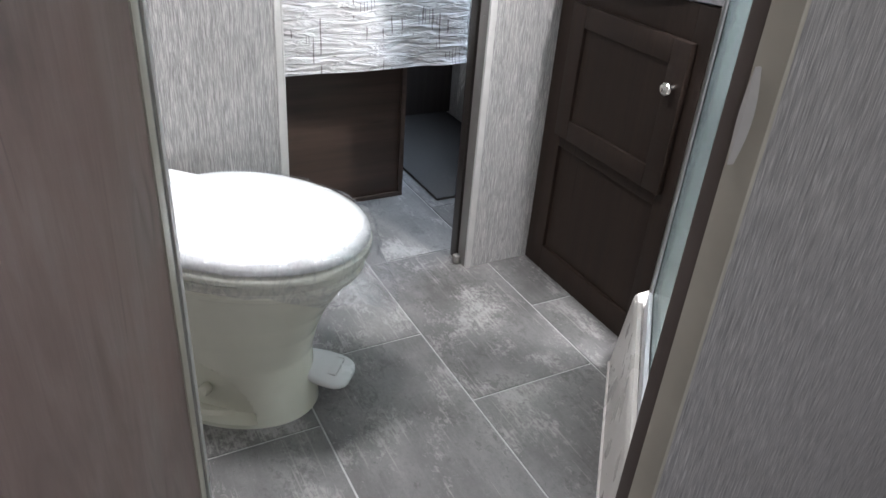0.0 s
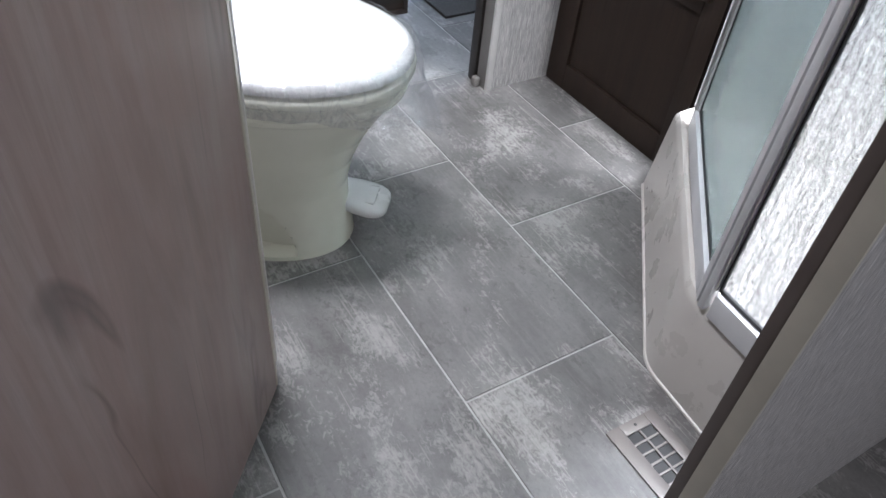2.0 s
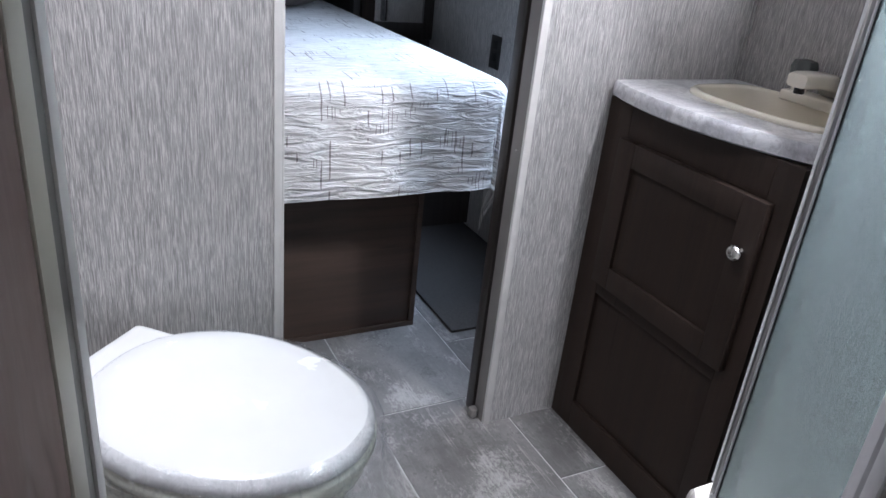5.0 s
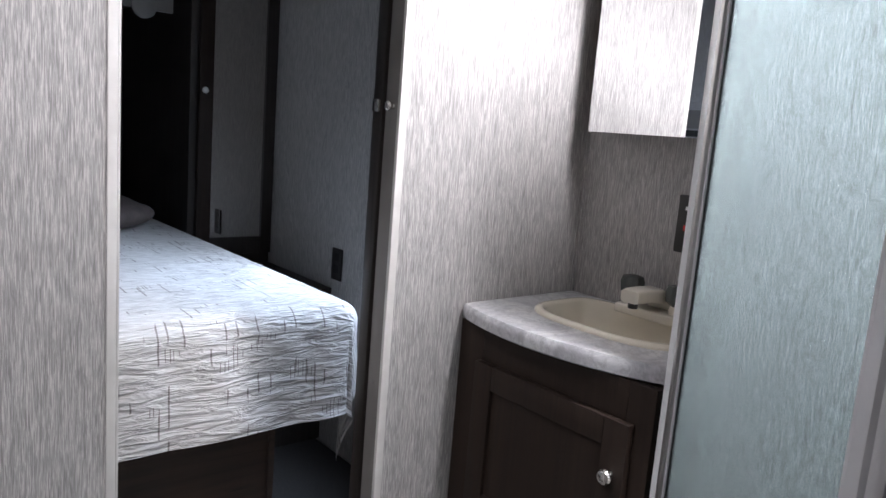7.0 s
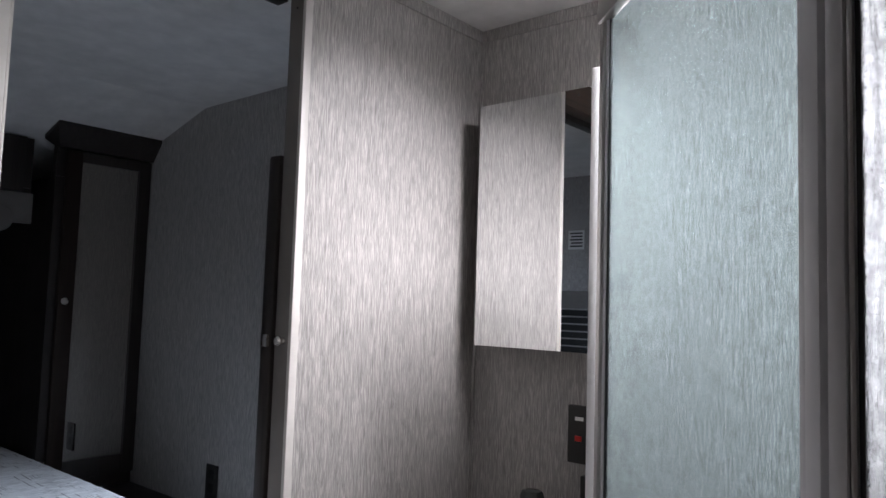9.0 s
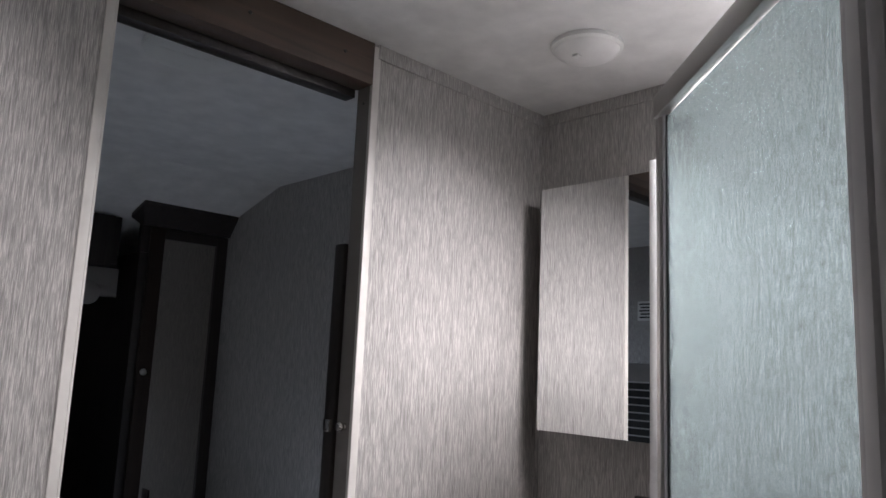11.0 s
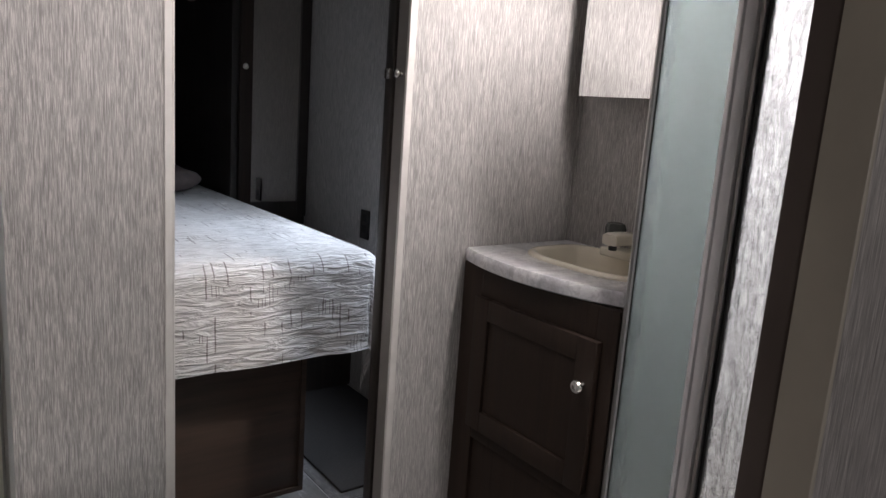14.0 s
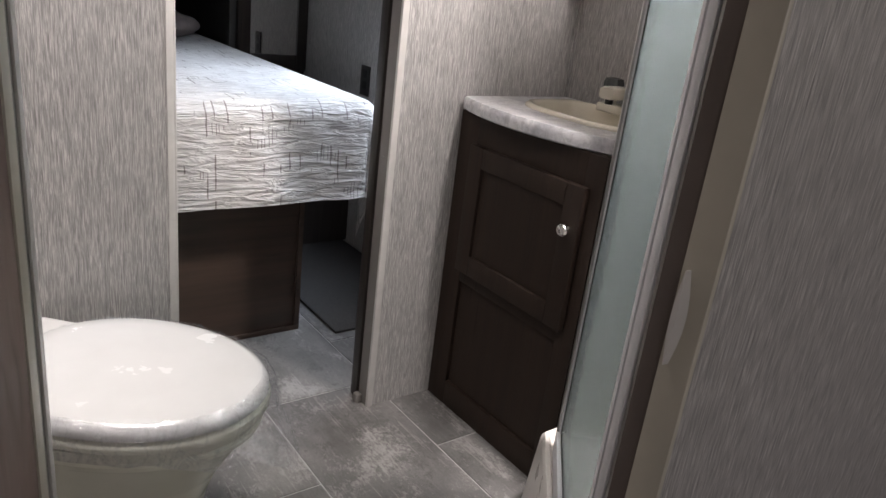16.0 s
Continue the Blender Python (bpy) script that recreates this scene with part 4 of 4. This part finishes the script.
# ---- floor register ----
reg = thing("floor_register", (0.56, 0.38, 0), "taupe metal floor heat register beside the shower pan", "floor vent")
RX0, RX1, RY0, RY1 = 0.495, 0.600, 0.240, 0.471
bm = box(RX0, RX0 + 0.028, RY0, RY1, 0.0025, 0.0065, 0.001)
box(RX1 - 0.022, RX1, RY0, RY1, 0.0025, 0.0065, 0.001, bm)
box(RX0 + 0.028, RX1 - 0.022, RY1 - 0.022, RY1, 0.0025, 0.0065, 0.001, bm)
box(RX0 + 0.028, RX1 - 0.022, RY0, RY0 + 0.03, 0.0025, 0.0065, 0.001, bm)
part("plate", bm, M_register, reg)
part("backing", box(RX0 + 0.02, RX1 - 0.015, RY0 + 0.02, RY1 - 0.018, 0.0022, 0.0030), M_gasket, reg)
gx0, gx1, gy0, gy1 = RX0 + 0.028, RX1 - 0.022, RY0 + 0.03, RY1 - 0.022
part("bar", box((gx0 + gx1) / 2 - 0.002, (gx0 + gx1) / 2 + 0.002, gy0, gy1, 0.0031, 0.0062, 0.0005), M_register, reg)
for i in range(1, 9):
    y = gy0 + (gy1 - gy0) * i / 9
    part("bar", box(gx0, gx1, y - 0.002, y + 0.002, 0.0031, 0.0060, 0.0005), M_register, reg)
part("screw_hole", lathe([(0.003, 0.0066), (0.0025, 0.0070), (0, 0.0070)], Matrix.Translation((RX0 + 0.056, RY1 - 0.011, 0)), 10), M_gasket, reg)

# ---- bedroom ----
bed = thing("bed_base", (0.25, 2.9, 0), "brown plank wood bed platform", "bed")
part("front_panel", box(-0.42, 0.928, 1.976, 1.994, 0.006, 0.56, 0.001), M_bedbox, bed)
part("side_panel", box(0.907, 0.925, 1.995, 3.95, 0.006, 0.56, 0.001), M_bedbox, bed)
part("kick_strip", box(-0.42, 0.932, 1.968, 1.9755, 0.0025, 0.018, 0.001), M_bedbox, bed)
part("edge_strip", box(0.915, 0.932, 1.968, 1.9755, 0.019, 0.56, 0.001), M_bedbox, bed)
part("deck", box(-0.44, 1.02, 1.95, 3.95, 0.561, 0.58), M_black, bed)
mattress = solid("mattress", box(-0.44, 1.045, 1.925, 3.95, 0.5805, 0.762, 0.05, seg=4), M_pillow, "dark cloth mattress under the quilt", "mattress")

S0, T0, Z0 = 1.060, 1.905, 0.775


def drape(s, t):
    d1, d2 = max(0.0, T0 - t), max(0.0, s - S0)
    hyp = math.hypot(d1, d2)
    r = 0.055
    x, y = min(s, S0), max(t, T0)
    if hyp == 0:
        edge = min(t - T0, S0 - s)
        z = Z0 + 0.006 * noise.noise(Vector((s * 5, t * 5, 0))) + 0.0025 * noise.noise(Vector((s * 22, t * 22, 3)))
        return Vector((x, y, z))
    ux, uy = d2 / hyp, -d1 / hyp
    ang = min(hyp / r, math.pi / 2)
    h = r * math.sin(ang)
    z = Z0 - r * (1 - math.cos(ang)) - max(0.0, hyp - r * math.pi / 2)
    z -= 0.26 * max(0.0, min(d1, d2) - 0.04)
    below = max(0.0, hyp - r)
    h += 0.018 * below / 0.25 + 0.010 * noise.noise(Vector((s * 9, t * 4, 5))) * min(1, below / 0.1) + 0.004 * noise.noise(Vector((s * 14, t * 45, 9)))
    if ux > 0.2 and -uy > 0.2:
        h += 0.025 * math.sin(6 * math.atan2(-uy, ux)) * below / 0.25
    if d1 > 0 and d2 > 0:
        h *= 1 - 0.55 * min(1.0, below / 0.25) * 2 * abs(ux * uy)
    return Vector((x + ux * h, y + uy * h, z))


bm = bmesh.new()
uvl = bm.loops.layers.uv.new("UVMap")
NS, NT = 170, 190
s_vals = [-0.5 + (S0 + 0.27 + 0.5) * i / NS for i in range(NS + 1)]
t_vals = [T0 - 0.318 + (3.9 - T0 + 0.318) * (j / NT) ** 1.35 for j in range(NT + 1)]
grid = [[bm.verts.new(drape(s, t)) for s in s_vals] for t in t_vals]
for j in range(NT):
    for i in range(NS):
        f = bm.faces.new((grid[j][i], grid[j][i + 1], grid[j + 1][i + 1], grid[j + 1][i]))
        for lp, (a, b) in zip(f.loops, ((i, j), (i + 1, j), (i + 1, j + 1), (i, j + 1))):
            lp[uvl].uv = (s_vals[a], t_vals[b])
solid("quilt", bm, M_quilt, "cream quilt with dark crossing threads draped over the bed", "quilt", smooth=180)

for k, (x, y) in enumerate(((0.66, 3.22), (-0.1, 3.22))):
    bm = bmesh.new()
    bmesh.ops.create_uvsphere(bm, u_segments=32, v_segments=18, radius=1)
    for v in bm.verts:
        c = v.co.copy()
        v.co = Vector((x + 0.34 * math.copysign(abs(c.x) ** 0.7, c.x), y + 0.22 * math.copysign(abs(c.y) ** 0.7, c.y), Z0 + 0.060 + 0.062 * c.z + 0.01 * noise.noise(c * 3)))
    solid("pillow", bm, M_pillow, "dark grey cloth pillow at the bed head", "pillow", smooth=180)

rug = solid("carpet_mat", box(1.026, 1.46, 1.888, 3.2, 0.0025, 0.012, 0.003), M_rug, "dark grey carpet mat beside the bed", "carpet")

# wardrobe with mirror door
WF = 3.145
ward = thing("wardrobe", (1.26, 3.5, 0), "near-black wooden wardrobe with a mirrored door", "wardrobe")
part("body", box(1.12, XR - 0.001, WF, 3.99, 0.013, 1.77), M_black, ward)
part("head_rail", box(1.12, XR - 0.001, WF, WF + 0.03, 1.771, 1.905), M_black, ward)
CY = 3.055
crown = [[(1.085, CY, 1.960), (XR - 0.001, CY, 1.960), (XR - 0.001, WF + 0.03, 1.92), (1.085, WF + 0.03, 1.92)],
         [(1.085, CY, 1.945), (XR - 0.001, CY, 1.945), (XR - 0.001, WF + 0.03, 1.905), (1.085, WF + 0.03, 1.905)],
         [(1.115, WF - 0.03, 1.875), (XR - 0.001, WF - 0.03, 1.875), (XR - 0.001, WF - 0.002, 1.875), (1.115, WF - 0.002, 1.875)]]
part("crown", loft(crown), M_black, ward)
wd = part("door_stile", box(1.150, 1.205, WF - 0.02, WF - 0.001, 0.665, 1.872, 0.002), M_cab, ward)
part("knob", lathe([(0.006, 0), (0.005, 0.01), (0.012, 0.018), (0.013, 0.023), (0.008, 0.028), (0, 0.029)], pose(1.165, WF - 0.02, 1.315, 90, 0, 0), 18), M_chrome, wd, "nickel knob")
part("door_stile", box(1.425, XR - 0.002, WF - 0.02, WF - 0.001, 0.665, 1.872, 0.002), M_black, ward)
part("door_rail", box(1.2055, 1.4245, WF - 0.02, WF - 0.001, 1.832, 1.872, 0.002), M_black, ward)
part("door_rail", box(1.2055, 1.4245, WF - 0.02, WF - 0.001, 0.665, 0.735, 0.002), M_black, ward)
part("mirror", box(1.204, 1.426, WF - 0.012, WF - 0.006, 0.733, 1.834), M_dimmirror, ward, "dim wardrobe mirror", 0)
night = thing("nightstand", (1.3, 2.9, 0), "near-black low cabinet beside the bed", "nightstand")
part("body", box(1.12, XR - 0.001, 2.645, WF - 0.001, 0.013, 0.596), M_black, night)
part("top", box(1.10, XR - 0.001, 2.612, WF - 0.001, 0.5965, 0.621, 0.003), M_black, night)
bm = box(XL + 0.001, 1.07, 3.225, 3.98, 1.655, 1.72, 0.002)
box(XL + 0.001, 1.07, 3.225, 3.265, 1.7205, 1.905, 0.001, bm)
over = thing("overhead_cabinet", (0.2, 3.7, 1.46), "near-black overhead cabinet above the bed head", "cabinet")
part("body", bm, M_black, over)
part("valance", box(XL + 0.001, 1.07, 3.200, 3.2245, 1.590, 1.700, 0.002), M_jamb, over, "grey valance strip")
for i in range(2):
    part("door", box(-0.5 + 0.78 * i, 0.26 + 0.78 * i, 3.207, 3.2245, 1.705, 1.905, 0.003), M_black, over)
puck = thing("reading_light", (0.960, 3.2, 1.6), "round grey reading light under the overhead cabinet", "lamp")
part("ring", lathe([(0.045, 0), (0.045, 0.012), (0.036, 0.016)], pose(0.960, 3.199, 1.600, 90, 0, 0), 24), M_jamb, puck)
part("lens", lathe([(0.035, 0.0165), (0.02, 0.021), (0, 0.022)], pose(0.960, 3.199, 1.600, 90, 0, 0), 24), M_jamb, puck)
headboard = solid("headboard", box(-0.45, 1.03, 3.90, 3.96, 0.5, 1.25, 0.01), M_black, "near-black panelled headboard behind the pillows", "headboard")

out = thing("wall_outlet", (XR, 2.56, 0.69), "black electrical outlet on the bedroom wall", "outlet")
part("plate", box(XR - 0.007, XR - 0.0005, 2.546, 2.613, 0.658, 0.776, 0.002), M_blackplastic, out)
for z in (0.685, 0.730):
    part("socket", box(XR - 0.0085, XR - 0.0072, 2.565, 2.595, z, z + 0.03, 0.0005), M_gasket, out)

vent = thing("ceiling_register", (0.66, 1.75, ZC), "round white ceiling air register with slots", "air vent")
part("ring", lathe([(0.105, 0), (0.102, -0.008), (0.085, -0.014), (0.074, -0.012)], Matrix.Translation((0.672, 1.810, ZC - 0.0005)), 40), M_white, vent)
part("backing", lathe([(0.074, -0.0035), (0, -0.0035)], Matrix.Translation((0.672, 1.810, ZC)), 32), M_gasket, vent)
for i in range(-4, 5):
    for sgn in (-1, 1):
        half = math.sqrt(0.073 ** 2 - (i * 0.0155) ** 2)
        y0, y1 = (0.004, half) if sgn > 0 else (-half, -0.004)
        part("slat", box(0.672 + i * 0.0155 - 0.0045, 0.672 + i * 0.0155 + 0.0045, 1.810 + y0, 1.810 + y1, ZC - 0.012, ZC - 0.005, 0.001), M_white, vent)
part("centre_bar", box(0.599, 0.745, 1.8062, 1.8138, ZC - 0.013, ZC - 0.0045, 0.001), M_white, vent)

catch = thing("door_catch", (OR_, YW + 0.024, 1.24), "nickel ball catch with clear tab on the jamb", "catch")
part("ball", lathe([(0.007, 0), (0.006, 0.006), (0.009, 0.010), (0.0095, 0.014), (0.006, 0.0185), (0, 0.019)], pose(OR_ - 0.004, YW + 0.020, 1.269, 0, -90, 0), 18), M_chrome, catch)
part("tab", box(OR_ - 0.018, OR_ - 0.0102, YW + 0.054, YW + 0.072, 1.256, 1.280, 0.001), M_chrome, catch)
stop = solid("door_guide", box(OR_ - 0.024, OR_ - 0.005, YW + 0.024, YW + 0.046, 0.0025, 0.030, 0.006, seg=3), M_jamb, "grey plastic sliding door floor guide", "door guide")

# far side of the bedroom, seen in the mirror
sticker = thing("notice_sticker", (XL, 2.28, 1.71), "small white printed notice on the wall", "sticker")
part("paper", box(XL + 0.0005, XL + 0.0015, 2.235, 2.33, 1.655, 1.755), M_paper, sticker)
for i in range(5):
    part("print_bar", box(XL + 0.0016, XL + 0.002, 2.245, 2.32 - 0.008 * (i % 2), 1.668 + 0.017 * i, 1.676 + 0.017 * i), M_ink, sticker)
blind = thing("window_blind", (XL, 2.2, 0.9), "dark slatted window blind, closed", "blind")
part("valance", box(XL + 0.0005, XL + 0.05, 1.75, 2.7, 1.345, 1.435, 0.004), M_jamb, blind, "grey fabric valance")
for i in range(13):
    z = 0.85 + 0.038 * i
    part("slat", box(XL + 0.012, XL + 0.024, 1.78, 2.67, z, z + 0.031, 0.002, m=None), M_blackplastic, blind)

# ---- floor and its tiles ----
floor = structure("floor", box(-1.14, XR, -3.24, 4.0, -0.05, 0.0), M_grout, "grey stone-look tile floor with pale grout", "floor")
TW, TL, GAP = 0.3318, 0.607, 0.0042
LINE0 = 0.320
OFFS = (0.43, 0.634, 0.372, 0.634)   # cross joints, strip by strip
tile_meshes = {}


def tile_mesh(w, l):
    key = (round(w, 3), round(l, 3))
    if key not in tile_meshes:
        b = box(-w / 2, w / 2, -l / 2, l / 2, 0, 0.0022, 0.0007, seg=1)
        bmesh.ops.recalc_face_normals(b, faces=b.faces)
        d = bpy.data.meshes.new("tile")
        b.to_mesh(d)
        b.free()
        d.materials.append(M_tile)
        tile_meshes[key] = d
    return tile_meshes[key]


for c in range(-5, 4):
    x0, x1 = LINE0 + TW * c, LINE0 + TW * (c + 1)
    x0, x1 = max(x0, -1.14), min(x1, XR)
    if x1 - x0 < 0.03:
        continue
    off = OFFS[(c + 1) % 4]
    k0 = math.floor((-2.0 - off) / TL)
    for r in range(k0, k0 + 10):
        y0, y1 = off + TL * r, off + TL * (r + 1)
        if y0 > 3.4:
            continue
        w, l = x1 - x0 - GAP, y1 - y0 - GAP
        t = new("tile", tile_mesh(w, l))
        t.location = ((x0 + x1) / 2, (y0 + y1) / 2, 0.0002)
        t.parent = floor
